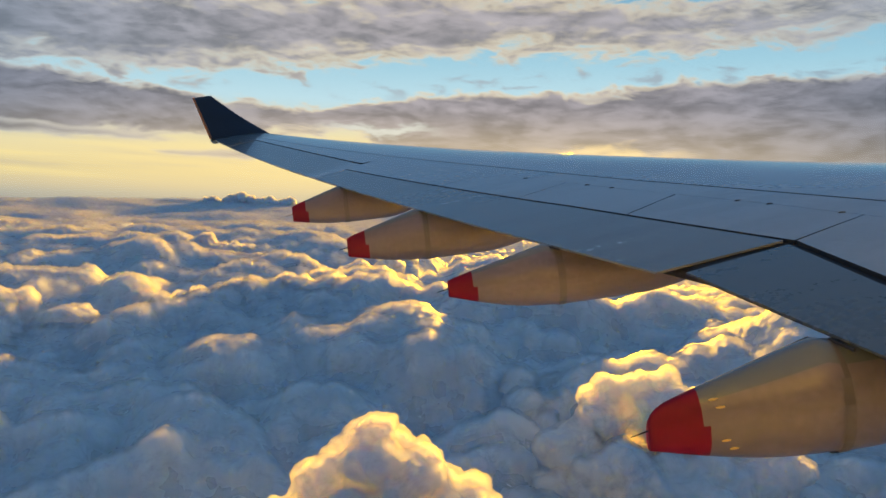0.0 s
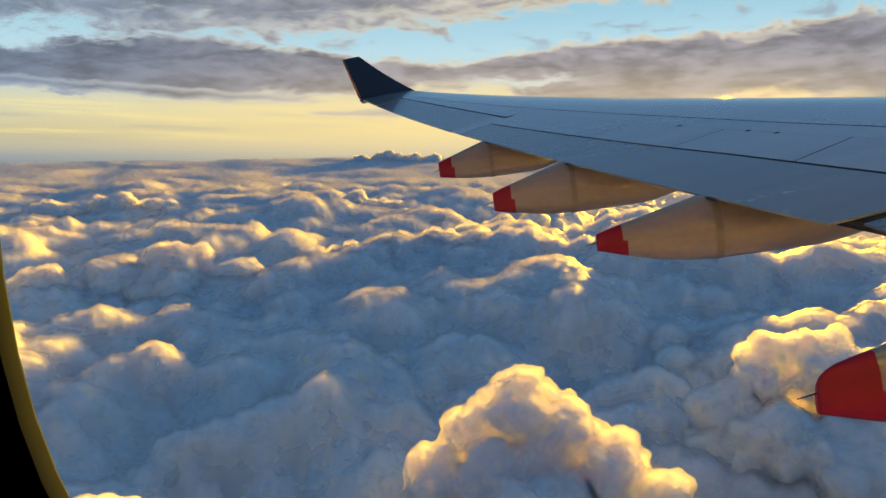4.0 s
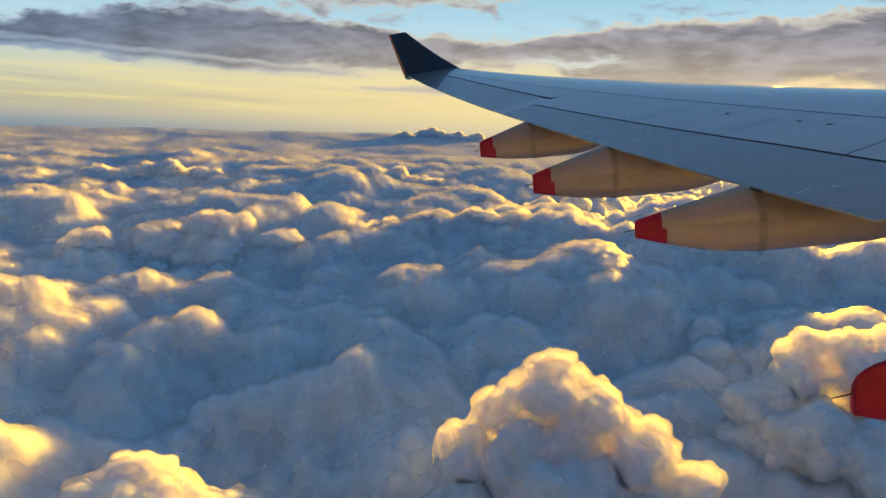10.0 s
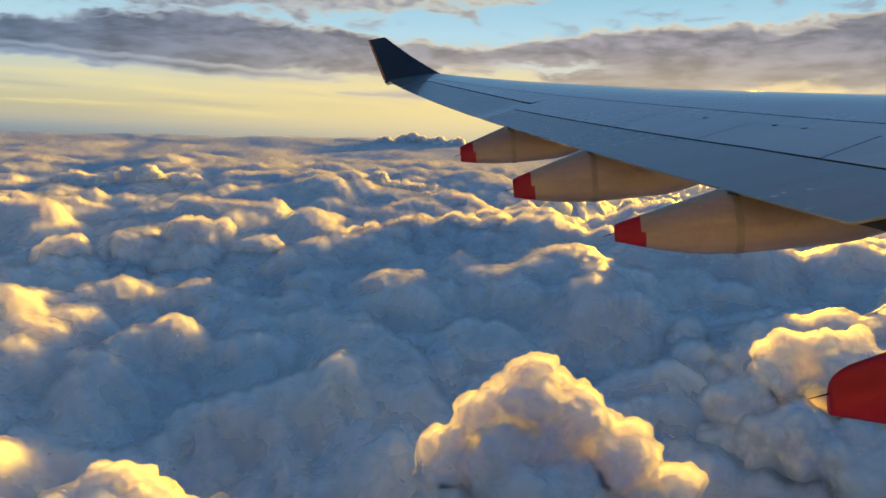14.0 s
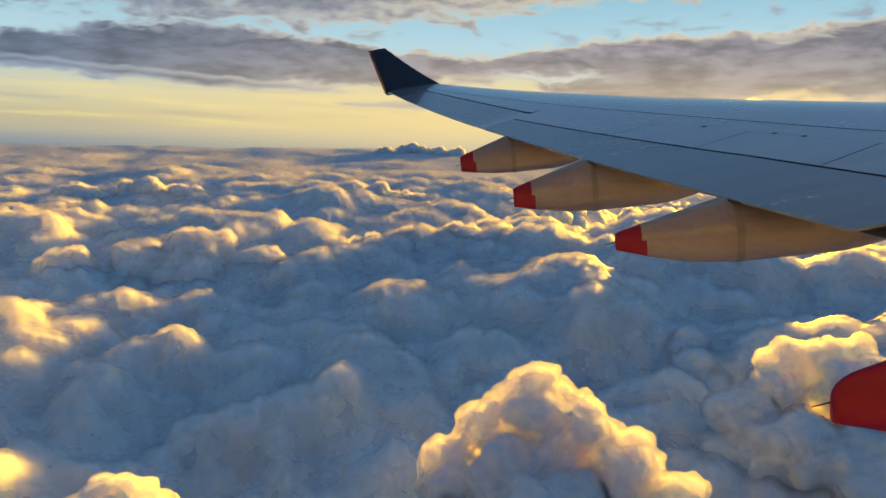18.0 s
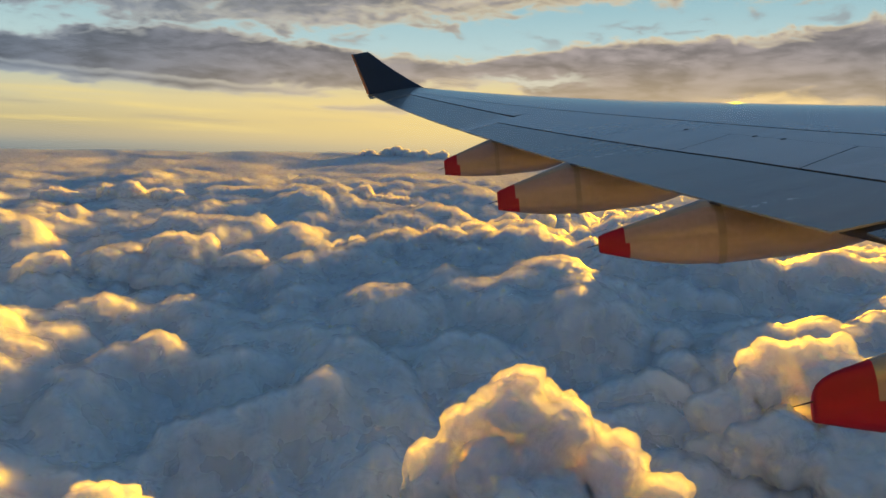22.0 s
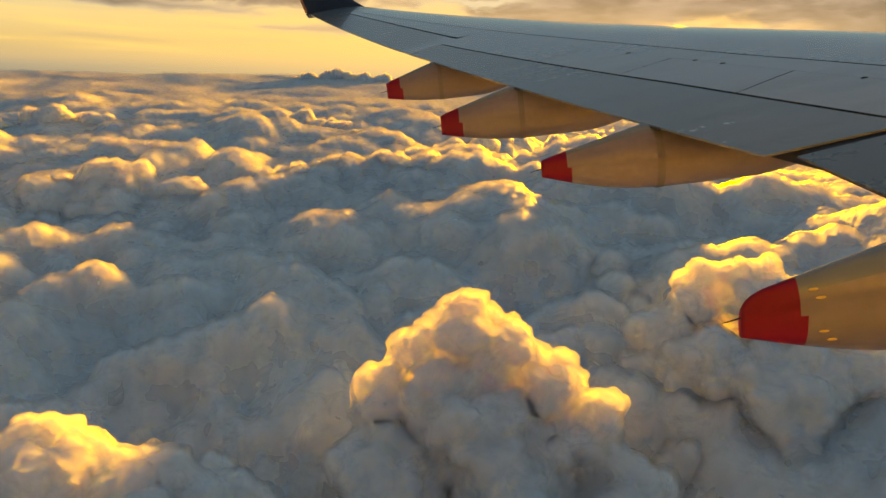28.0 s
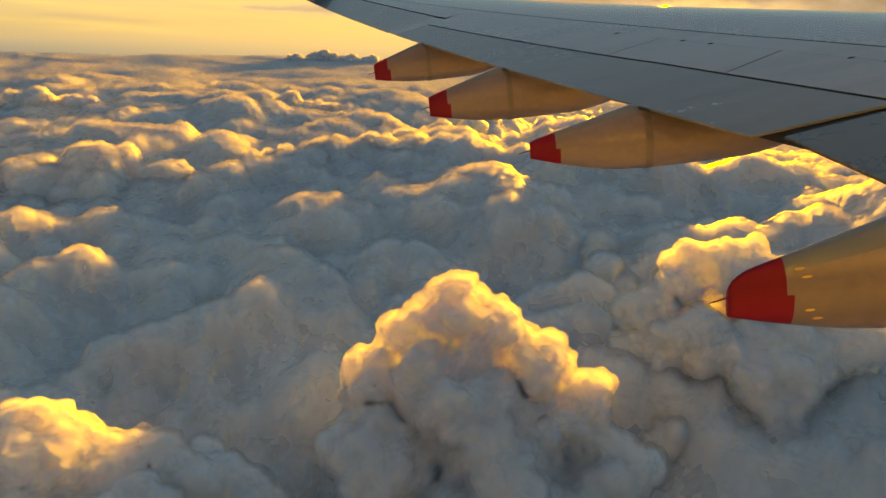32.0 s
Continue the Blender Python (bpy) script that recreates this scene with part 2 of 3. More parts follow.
WING_GREY = paint("wing_grey_paint", (0.330, 0.338, 0.346), 0.16, 0.08, 0.8, coat=0.8)
PANEL_GREY = paint("panel_grey_paint", (0.318, 0.326, 0.334), 0.18, 0.08, 0.9, coat=0.7)
FLAP_GREY = paint("flap_grey_paint", (0.185, 0.205, 0.215), 0.26, 0.10, 0.9, coat=0.5)
# inboard flap: the dim overhead sky it mirrors is put into a darker grey
INNER_GREY = paint("inner_flap_dimmed", (0.095, 0.110, 0.118), 0.28, 0.10, 0.9, coat=0.4)
SEAM = paint("dark_seam", (0.03, 0.03, 0.035), 0.7, 0.2)
BARE = paint("bare_aluminium", (0.72, 0.72, 0.72), 0.24, 0.08, 1.0, metal=1.0)
TAN = paint("fairing_paint", (0.200, 0.168, 0.190), 0.40, 0.16, 1.2, coat=0.25)
STRAP = paint("joint_band", (0.145, 0.13, 0.135), 0.5, 0.15, 2.0)
RED = paint("red_paint", (0.19, 0.0, 0.022), 0.5, 0.14, 2.0)
NAVY = paint("navy_paint", (0.012, 0.020, 0.045), 0.35, 0.2, 1.0)
COPPER = paint("orange_edge_paint", (0.45, 0.17, 0.06), 0.45, 0.2, 2.0)
GLINT = paint("yellow_glint", (0.75, 0.52, 0.14), 0.5, 0.1, 3.0)
RUBBER = paint("black_rubber", (0.02, 0.02, 0.02), 0.7, 0.2, 6)
# near black: the unlit cabin's shade is put into the lining's colour
LINING = paint("shaded_cabin_lining", (0.010, 0.010, 0.011), 0.8, 0.1, 5)
# beige reveal coloured dark blue-grey, to stand for shade and offset the gold sun
REVEAL = paint("sun_offset_reveal", (0.040, 0.050, 0.085), 0.9, 0.06, 8)
WHITE = paint("white_fuselage_paint", (0.42, 0.43, 0.45), 0.35, 0.05, 1.0)
RED.node_tree.nodes["Principled BSDF"].inputs["Specular IOR Level"].default_value = 0.25
LINING.node_tree.nodes["Principled BSDF"].inputs["Specular IOR Level"].default_value = 0.0
REVEAL.node_tree.nodes["Principled BSDF"].inputs["Specular IOR Level"].default_value = 0.0
CLOUD = cloud_material("cloud", 32.0)
CLOUD_SEA = cloud_material("cloud_sea", 34.0)
MIST = mist_material("mist", 0.54)
SEA_MIST = mist_material("sea_mist", 0.50)
VEIL = mist_material("thin_mist", 0.32)


def glass_material():
    m, nt, b, out = material("window_acrylic")
    nt.nodes.remove(b)
    tr = nt.nodes.new("ShaderNodeBsdfTransparent")
    tr.inputs["Color"].default_value = (0.97, 0.98, 0.98, 1)
    gl = nt.nodes.new("ShaderNodeBsdfGlossy")
    gl.inputs["Roughness"].default_value = 0.02
    mix = nt.nodes.new("ShaderNodeMixShader")
    mix.inputs[0].default_value = 0.02
    wire(nt, tr.outputs[0], mix.inputs[1])
    wire(nt, gl.outputs[0], mix.inputs[2])
    wire(nt, mix.outputs[0], out.inputs["Surface"])
    return m


ACRYLIC = glass_material()


# ---- mesh helpers ----
def mesh_from(name, verts, faces, smooth=True):
    """verts: (n, 3) array; faces: (m, 4) or (m, 3) array."""
    verts, faces = np.asarray(verts, np.float32), np.asarray(faces, np.int32)
    k = faces.shape[1]
    me = bpy.data.meshes.new(name)
    me.vertices.add(len(verts))
    me.vertices.foreach_set("co", verts.ravel())
    me.loops.add(faces.size)
    me.loops.foreach_set("vertex_index", faces.ravel())
    me.polygons.add(len(faces))
    me.polygons.foreach_set("loop_start", np.arange(0, faces.size, k, dtype=np.int32))
    me.polygons.foreach_set("loop_total", np.full(len(faces), k, np.int32))
    me.polygons.foreach_set("use_smooth", np.full(len(faces), smooth, bool))
    me.update(calc_edges=True)
    return me


def grid_faces(rows, cols, wrap=False):
    i = np.arange(rows - 1)[:, None] * cols
    j = np.arange(cols if wrap else cols - 1)[None, :]
    j2 = (j + 1) % cols
    return np.stack([i + j, i + j2, i + cols + j2, i + cols + j], -1).reshape(-1, 4)


def part(name, data, mat, parent, label=""):
    """One mesh object (from a bmesh or a mesh) under a thing or a part."""
    if isinstance(data, bmesh.types.BMesh):
        me = bpy.data.meshes.new(name)
        data.to_mesh(me)
        data.free()
        data = me
    ob = new(name, data)
    data.materials.clear()
    data.materials.append(mat)
    if "rim" in data:            # cut edges of a skin panel are dark
        data.materials.append(SEAM)
        which = np.zeros(len(data.polygons), np.int32)
        which[data["rim"]:] = 1
        data.polygons.foreach_set("material_index", which)
    ob.parent = parent
    return tagged(ob, label)


# ---- noise for cloud shapes ----
_rng = np.random.RandomState(7)
_perm = np.concatenate([_rng.permutation(256)] * 3)
_grad = _rng.normal(size=(256, 3))
_grad /= np.linalg.norm(_grad, axis=1, keepdims=True)


def perlin(p):
    """Gradient noise at the (n, 3) points, about -1 to 1."""
    p = np.asarray(p, np.float64)
    c = np.floor(p).astype(np.int64)
    f = p - c
    w = f * f * f * (f * (f * 6 - 15) + 10)
    c &= 255
    total = 0
    for dx in (0, 1):
        for dy in (0, 1):
            for dz in (0, 1):
                h = _perm[_perm[_perm[c[:, 0] + dx] + c[:, 1] + dy] + c[:, 2] + dz]
                g = _grad[h]
                d = g[:, 0] * (f[:, 0] - dx) + g[:, 1] * (f[:, 1] - dy) + g[:, 2] * (f[:, 2] - dz)
                total = total + d * (w[:, 0] if dx else 1 - w[:, 0]) * (w[:, 1] if dy else 1 - w[:, 1]) * (w[:, 2] if dz else 1 - w[:, 2])
    return total * 1.6


# ---- the airliner ----
HEADING, PITCH, BANK = -2.99, 7.09, 0.81       # degrees
EYE = Vector((-14.781, 2.359, 1.537))          # the eye in the aircraft's own axes (x forward, y left, z up)


def aircraft_matrix():
    a, p, r = radians(HEADING), radians(PITCH), radians(BANK)
    fw = Vector((math.cos(a) * math.cos(p), math.sin(a) * math.cos(p), math.sin(p)))
    lf = Vector((-math.sin(a), math.cos(a), 0))
    up = fw.cross(lf)
    lf, up = math.cos(r) * lf + math.sin(r) * up, math.cos(r) * up - math.sin(r) * lf
    turn = Matrix((fw, lf, up)).transposed()
    return Matrix.Translation(-(turn @ EYE)) @ turn.to_4x4()


airliner = new("airliner")
airliner.matrix_world = aircraft_matrix()
tagged(airliner, "grey-winged passenger jet with red-tipped flap fairings above the clouds", "airplane")

# wing plan, metres from the fuselage's middle line
ROOT, KINK, TIP = 2.82, 8.93, 28.6
SWEEP = 0.6293
ROOT_CHORD, KINK_CHORD, TIP_CHORD = 10.92, 7.417, 1.77
INCIDENCE = 0.05116


def lead(y):
    return -SWEEP * (y - ROOT)


def chord(y):
    kx, tx = SWEEP * (KINK - ROOT) + KINK_CHORD, SWEEP * (TIP - ROOT) + TIP_CHORD
    outer = kx + (y - KINK) * (tx - kx) / (TIP - KINK)
    inner = ROOT_CHORD + (y - ROOT) * (kx - ROOT_CHORD) / (KINK - ROOT)
    return np.where(y > KINK, outer, inner) + lead(y)


def rise(y):
    s = y - ROOT
    return 0.09387 * s + 0.000723 * s**2 + 0.0000295 * s**3


def upper(y, c):
    """The wing's upper skin at span y and chord fraction c."""
    y, c = np.broadcast_arrays(np.asarray(y, float), np.asarray(c, float))
    ch = chord(y)
    camber = (0.022 + 0.022 * np.clip((13 - y) / 9, 0, 1)) * np.sin(np.pi * np.clip(c, 0, 1) ** 0.7) - 0.028 * (1 - np.clip(c / 0.12, 0, 1)) ** 2
    return np.stack([lead(y) - c * ch, y, rise(y) - INCIDENCE * c * ch + camber * ch], -1)


def hinge(y):
    """Chord fraction of the flap's front edge: nearly square to the fuselage inboard, along the span outboard."""
    y = np.asarray(y, float)
    inboard = (9.84 + 0.093 * (9.07 - y) + lead(y)) / chord(y)
    return np.where(y > 9.1, np.interp(y, (9.1, 12.5, 19.5), (0.80, 0.783, 0.808)), inboard)


def spar_seam(y):
    """Chord fraction of the long seam behind the wing box."""
    return np.interp(y, (3.0, 9.6, 12.45, 16.1, 22.0, 27.3), (0.65, 0.551, 0.509, 0.485, 0.470, 0.455))


def spoiler_seam(y):
    """Chord fraction of the spoilers' hinge line."""
    return np.interp(y, (3.0, 9.58, 10.5, 13.2, 14.9, 19.6), (0.73, 0.639, 0.622, 0.597, 0.593, 0.615))


def aileron_seam(y):
    return np.interp(y, (20.1, 26.5), (0.679, 0.583))


def off(seam, d):
    """The seam, moved aft by a part of the chord."""
    return lambda y: seam(y) + d


def lower_gap(c):
    """Thickness of the wing as a part of the chord."""
    return 0.098 * np.clip(c, 0, 1) ** 0.45 * (1 - np.clip(c, 0, 1)) ** 0.85 * 1.75 + 0.004


def wing_body():
    ys = np.concatenate([np.linspace(ROOT - 0.6, KINK, 24), np.linspace(KINK + 0.4, TIP, 70)])
    cs = np.concatenate([np.linspace(0, 0.1, 8), np.linspace(0.13, 0.955, 30)])
    top = upper(ys[:, None], cs[None, :])
    top[..., 2] -= 0.045
    low = top.copy()
    low[..., 2] -= (lower_gap(cs)[None, :] * chord(ys)[:, None])
    ring = np.concatenate([top, low[:, ::-1]], 1)
    n = ring.shape[1]
    return mesh_from("wing", ring.reshape(-1, 3), grid_faces(len(ys), n, True)[:, ::-1])


def skin(y00, y01, y10, y11, c0, c1, lift=0.0, thick=0.04, ny=24, nc=8, dark=True):
    """A panel on the wing between chord fractions c0 and c1: span y00..y01 along c0, y10..y11 along c1."""
    u, v = np.linspace(0, 1, ny)[:, None], np.linspace(0, 1, nc)[None, :]
    ya, yb = y00 + (y10 - y00) * v, y01 + (y11 - y01) * v
    y = ya + (yb - ya) * u
    from_c, to_c = (c(y) if callable(c) else np.full(y.shape, c) for c in (c0, c1))
    top = upper(y, from_c + (to_c - from_c) * v)
    top[..., 2] += lift
    low = top.copy()
    low[..., 2] -= thick
    a = ny * nc
    f = grid_faces(ny, nc)
    idx = np.arange(a).reshape(ny, nc)
    rim = np.concatenate([idx[0, :], idx[1:, -1], idx[-1, -2::-1], idx[-2:0:-1, 0]])
    r2 = np.roll(rim, -1)
    side = np.stack([rim, r2, r2 + a, rim + a], -1)
    faces = np.concatenate([f[:, ::-1], f + a, side[:, ::-1]])
    me = mesh_from("panel", np.concatenate([top.reshape(-1, 3), low.reshape(-1, 3)]), faces[:, ::-1])
    flat = np.ones(len(faces), bool)
    flat[2 * len(f):] = False
    me.polygons.foreach_set("use_smooth", flat)
    if dark:
        me["rim"] = int(2 * len(f))
    me.set_sharp_from_angle(angle=radians(40))
    return me


wing = part("wing", wing_body(), SEAM, airliner, "long swept grey wing bending upward")
G = 0.014        # half a seam, metres of span
# leading edge slats, bare metal nose
for k, (a, b) in enumerate(((3.2, 7.4), (7.4, 12.6), (12.6, 17.8), (17.8, 23.0), (23.0, 28.3))):
    part("slat", skin(a + G, b - G, a + G, b - G, 0.0, 0.105, 0.004, 0.03, 20, 12), BARE, wing, "polished bare metal leading edge")
for a, b in ((2.9, 14.6), (14.6, 27.2)):
    part("skin_panel", skin(a + 0.004, b - 0.004, a + 0.004, b - 0.004, 0.106, off(spar_seam, -0.0022), 0.004, 0.05, 50, 16), WING_GREY, wing)
part("skin_panel", skin(3.0, 19.7, 3.0, 19.7, off(spar_seam, 0.0022), off(spoiler_seam, -0.0008), 0.001, 0.04, 50, 6), PANEL_GREY, wing)
part("skin_panel", skin(19.71, 27.2, 19.71, 27.2, off(spar_seam, 0.0006), off(aileron_seam, -0.007), 0.001, 0.04, 40, 8), PANEL_GREY, wing)
# spoilers: span along the hinge line, span along the trailing edge
SPOILERS = [(3.2, 6.3, 3.2, 6.2), (6.3, 9.335, 6.2, 9.09), (9.335, 11.85, 9.10, 11.38), (11.85, 13.94, 11.38, 13.56),
            (13.94, 15.95, 13.56, 15.6), (15.95, 17.8, 15.6, 17.45), (17.8, 19.7, 17.45, 19.36)]
for k, (a, b, a1, b1) in enumerate(SPOILERS):
    g = 0.009 if 2 <= k <= 3 else 0.004
    part("spoiler", skin(a + g, b - g, a1 + g, b1 - g, off(spoiler_seam, 0.0008), off(hinge, -0.0026), 0.003, 0.05, 20, 8), PANEL_GREY, wing)
part("flap", skin(9.20, 19.36, 9.22, 19.0, off(hinge, 0.0026), 1.0, -0.006, 0.025, 60, 10, False), FLAP_GREY, wing, "long grey outboard flap")
part("flap", skin(2.9, 9.02, 2.9, 8.98, off(hinge, 0.016), 0.984, 0.012, 0.02, 40, 10, False), INNER_GREY, wing, "grey inboard flap beside the fuselage, darkened for the dim sky it mirrors")
part("skin_panel", skin(19.40, 20.06, 19.04, 19.50, off(hinge, -0.115), 1.0, -0.003, 0.025, 8, 10, False), PANEL_GREY, wing)
part("aileron", skin(20.10, 26.9, 19.54, 26.5, off(aileron_seam, 0.002), 1.0, -0.010, 0.025, 50, 10, False), FLAP_GREY, wing, "grey aileron near the wing tip")
part("tip_fairing", skin(27.22, 28.66, 26.6, 28.66, 0.107, 1.0, 0.0, 0.03, 12, 12, False), FLAP_GREY, wing, "darker grey wing tip fairing")
# hinge blisters on the spoiler line
for y in (9.58, 10.48, 10.91, 13.0, 13.5, 14.88):
    bm = bmesh.new()
    bmesh.ops.create_uvsphere(bm, u_segments=10, v_segments=6, radius=1, matrix=Matrix.LocRotScale(Vector(upper(y, float(spoiler_seam(y)))), None, (0.05, 0.020, 0.014)))
    part("hinge_blister", bm, SEAM, wing)


def winglet():
    """A swept, canted fin on the wing tip."""
    rows, n = 14, 22
    t = np.linspace(-0.08, 1, rows)
    le0, te0 = np.array([-16.12, 28.55, 3.40]), np.array([-18.07, 28.60, 3.36])
    le1, te1 = np.array([-17.97, 29.25, 4.89]), np.array([-18.57, 29.25, 4.85])
    out = []
    for s in t:
        a, b = le0 + (le1 - le0) * s, te0 + (te1 - te0) * s
        a = a + np.array([0, 0, -0.10]) * np.sin(np.pi * s) * 0.6
        w = np.linalg.norm(b - a) * 0.05
        ph = np.linspace(0, 2 * np.pi, n, endpoint=False)
        c = (1 - np.cos(ph)) / 2
        side = np.sin(ph) * w * (1 - 0.5 * c)
        ring = a[None] + (b - a)[None] * c[:, None]
        ring[:, 1] += side
        ring[:, 2] -= side * 0.35
        out.append(ring)
    v = np.array(out)
    f = grid_faces(rows, n, True)
    me = mesh_from("winglet", v.reshape(-1, 3), f)
    bm = bmesh.new()
    bm.from_mesh(me)
    bmesh.ops.holes_fill(bm, edges=[e for e in bm.edges if e.is_boundary])
    bmesh.ops.recalc_face_normals(bm, faces=bm.faces)
    return bm


def tip_blend():
    """The curved foot that carries the wing's skin up into the winglet."""
    c = np.linspace(0.02, 1, 24)
    foot = upper(np.full(24, 28.3), c) - (0, 0, 0.03)
    le0, te0 = np.array([-16.12, 28.56, 3.36]), np.array([-18.10, 28.62, 3.32])
    head = le0 + (te0 - le0) * c[:, None]
    head[:, 1] -= 0.035 * np.sin(np.pi * c)
    rows = [foot + (head - foot) * k + np.array([0, 0.04, -0.06]) * np.sin(np.pi * k) for k in np.linspace(0, 1, 8)]
    inner = np.concatenate(rows)
    outer = np.concatenate([r + (0, 0.05, -0.06) for r in rows])
    f = grid_faces(8, 24)
    idx = np.arange(192).reshape(8, 24)
    rim = np.concatenate([idx[0, :], idx[1:, -1], idx[-1, -2::-1], idx[-2:0:-1, 0]])
    nxt = np.roll(rim, -1)
    side = np.stack([rim, nxt, nxt + 192, rim + 192], -1)
    b = bmesh.new()
    b.from_mesh(mesh_from("tip_blend", np.concatenate([inner, outer]), np.concatenate([f, f + 192, side])))
    bmesh.ops.recalc_face_normals(b, faces=b.faces)
    return b


part("tip_blend", tip_blend(), FLAP_GREY, wing, "dark grey curved foot of the winglet")
fin = part("winglet", winglet(), NAVY, airliner, "dark navy upturned winglet")
bm = bmesh.new()
a, b = Vector((-18.07, 28.60, 3.36)), Vector((-18.57, 29.25, 4.85))
bmesh.ops.create_cone(bm, cap_ends=True, segments=10, radius1=0.05, radius2=0.035, depth=(b - a).length,
                      matrix=Matrix.Translation((a + b) / 2) @ (b - a).to_track_quat("Z", "Y").to_matrix().to_4x4())
part("trailing_edge", bm, COPPER, fin, "orange trailing edge strip")


def fairing(y, tail, top, low, deep, nose, half, red):
    """A canoe under the trailing edge. tail: metres behind it; top, low: the stub end's heights and deep: the
    keel's depth, all below the trailing edge; nose: metres ahead of it; red: length of the red end."""
    te = upper(y, 1.0)
    xs = np.concatenate([-tail + red * np.linspace(0, 1, 7) ** 1.5, (-tail + red + 0.012, -tail + red + 0.05), np.linspace(-tail + red + 0.08, nose, 36)])
    n = 24
    ph = np.linspace(0, 2 * np.pi, n, endpoint=False)

    def ring(x):
        if x <= 0:
            s = (x + tail) / tail
            hi = top + (0.02 - top) * s ** 0.96
            d = np.clip(1 - (x + tail) / (red * 0.45), 0, 1)
            hi -= (0.30 if y < 8 else 0.06) * (top - low) * (1 - np.sqrt(1 - 0.98 * d * d))
            lo = low + (deep * 0.985 - low) * np.sin(s * np.pi / 2) ** 1.0
        else:
            s = x / nose
            hi = 0.02 - INCIDENCE * 0 - 0.0 * s
            lo = deep * (1 - 0.04 * s) if s < 0.35 else deep * (0.986 - 0.9 * ((s - 0.35) / 0.65) ** 1.6)
            hi = -0.02 - 0.02 * s
        w = half * (0.14 + 0.86 * np.sin(np.clip((x + tail) / (tail * 1.3), 0, 1) * np.pi / 2))
        if x > 0:
            w *= 1 - 0.75 * (x / nose) ** 2
        mid, hh = (hi + lo) / 2, (hi - lo) / 2
        c, s2 = np.cos(ph), np.sin(ph)
        e = 0.62
        yy = np.sign(c) * np.abs(c) ** e * w
        zz = np.sign(s2) * np.abs(s2) ** e * hh + mid
        # ridge: the top narrows to a soft spine
        yy = yy * np.where(zz > mid, 1 - 0.55 * np.clip((zz - mid) / max(hh, 1e-3), 0, 1) ** 1.6, 1)
        return np.stack([np.full(n, x), yy, zz], -1)

    v = np.array([ring(x) for x in xs]) + te
    f = grid_faces(len(xs), n, True)
    row = np.arange(len(f)) // n
    centre = v.reshape(-1, 3)[f].mean(1)
    middle = te[2] + (top + low) / 2
    cap = (row < 6) | ((row < 8) & (centre[:, 2] < middle))      # the cap's lower half reaches further forward

    def piece(faces):
        me = mesh_from("fairing", v.reshape(-1, 3), faces)
        b = bmesh.new()
        b.from_mesh(me)
        bmesh.ops.delete(b, geom=[w for w in b.verts if not w.link_faces], context="VERTS")
        bmesh.ops.recalc_face_normals(b, faces=b.faces)
        return b

    body = part("flap_fairing", piece(f[~cap]), TAN, airliner, "tan canoe-shaped flap fairing with a red tail")
    body.data.materials.append(FLAP_GREY)
    around = np.nonzero(~cap)[0] % n          # sky light on the sloping upper flanks is coloured in, wing-grey over tan
    for poly, k in zip(body.data.polygons, around):
        if 3 <= k <= (9 if y < 8 else 8) and poly.center.x < te[0] + 0.5:
            poly.material_index = 1
    # sun glints on the inner fairing, put in as small yellow beads
    for back, k in ((0.10, 10), (0.14, 11), (0.16, 13), (0.22, 14)) if y < 8 else ():
        b = bmesh.new()
        spot = Vector(ring(-tail + red + back)[k] + te)
        bmesh.ops.create_uvsphere(b, u_segments=10, v_segments=6, radius=1, matrix=Matrix.LocRotScale(spot, None, (0.045, 0.008, 0.010)))
        part("sun_glint", b, GLINT, body, "small sun glint painted yellow")
    tail_end = piece(f[cap])
    bmesh.ops.holes_fill(tail_end, edges=[e for e in tail_end.edges if e.is_boundary and e.verts[0].co.x < te[0] - tail + 0.01 and e.verts[1].co.x < te[0] - tail + 0.01])
    part("tail_cap", tail_end, RED, body, "red painted tail cap")
    # static wick at the stub end
    b = bmesh.new()
    p0 = Vector(te) + Vector((-tail + 0.02, 0, (top + low) / 2))
    p1 = p0 + Vector((-0.16, 0.0, -0.03))
    bmesh.ops.create_cone(b, cap_ends=True, segments=6, radius1=0.008, radius2=0.004, depth=(p1 - p0).length,
                          matrix=Matrix.Translation((p0 + p1) / 2) @ (p1 - p0).to_track_quat("Z", "Y").to_matrix().to_4x4())
    part("static_wick", b, RUBBER, body, "thin dark static wick")
    # joint strap and hinge at the trailing edge
    b = bmesh.new()
    r = ring(0.04) + te
    r2 = ring(0.13) + te
    mid = (r + r2) / 2
    c = mid.mean(0)
    vs = [b.verts.new(c + (q - c) * 1.012) for q in r] + [b.verts.new(c + (q - c) * 1.012) for q in r2]
    for k in range(n):
        b.faces.new((vs[k], vs[(k + 1) % n], vs[n + (k + 1) % n], vs[n + k]))
    part("joint_strap", b, STRAP, body, "dark joint band")
    # dark strip paints the shade where the flap's edge lies over the fairing
    b = bmesh.new()
    edge = 0.986 if y < 9 else 1.002
    a0, a1 = Vector(upper(y - 0.02, edge)), Vector(upper(y - half * 0.95, edge))
    mid = (a0 + a1) / 2 - Vector((0, 0, 0.028))
    along = a1 - a0
    bmesh.ops.create_cube(b, size=1, matrix=Matrix.Translation(mid) @ along.to_track_quat("X", "Z").to_matrix().to_4x4() @ Matrix.Diagonal((along.length, 0.02, 0.022, 1)))
    part("gap_shade", b, SEAM, body, "dark strip for the shade in the gap")
    return body


fairing(17.55, 1.03, -0.33, -0.64, -0.77, 2.6, 0.20, 0.28)
fairing(14.25, 1.23, -0.36, -0.67, -0.86, 3.2, 0.23, 0.30)
fairing(10.95, 1.31, -0.31, -0.52, -0.78, 3.4, 0.26, 0.30)
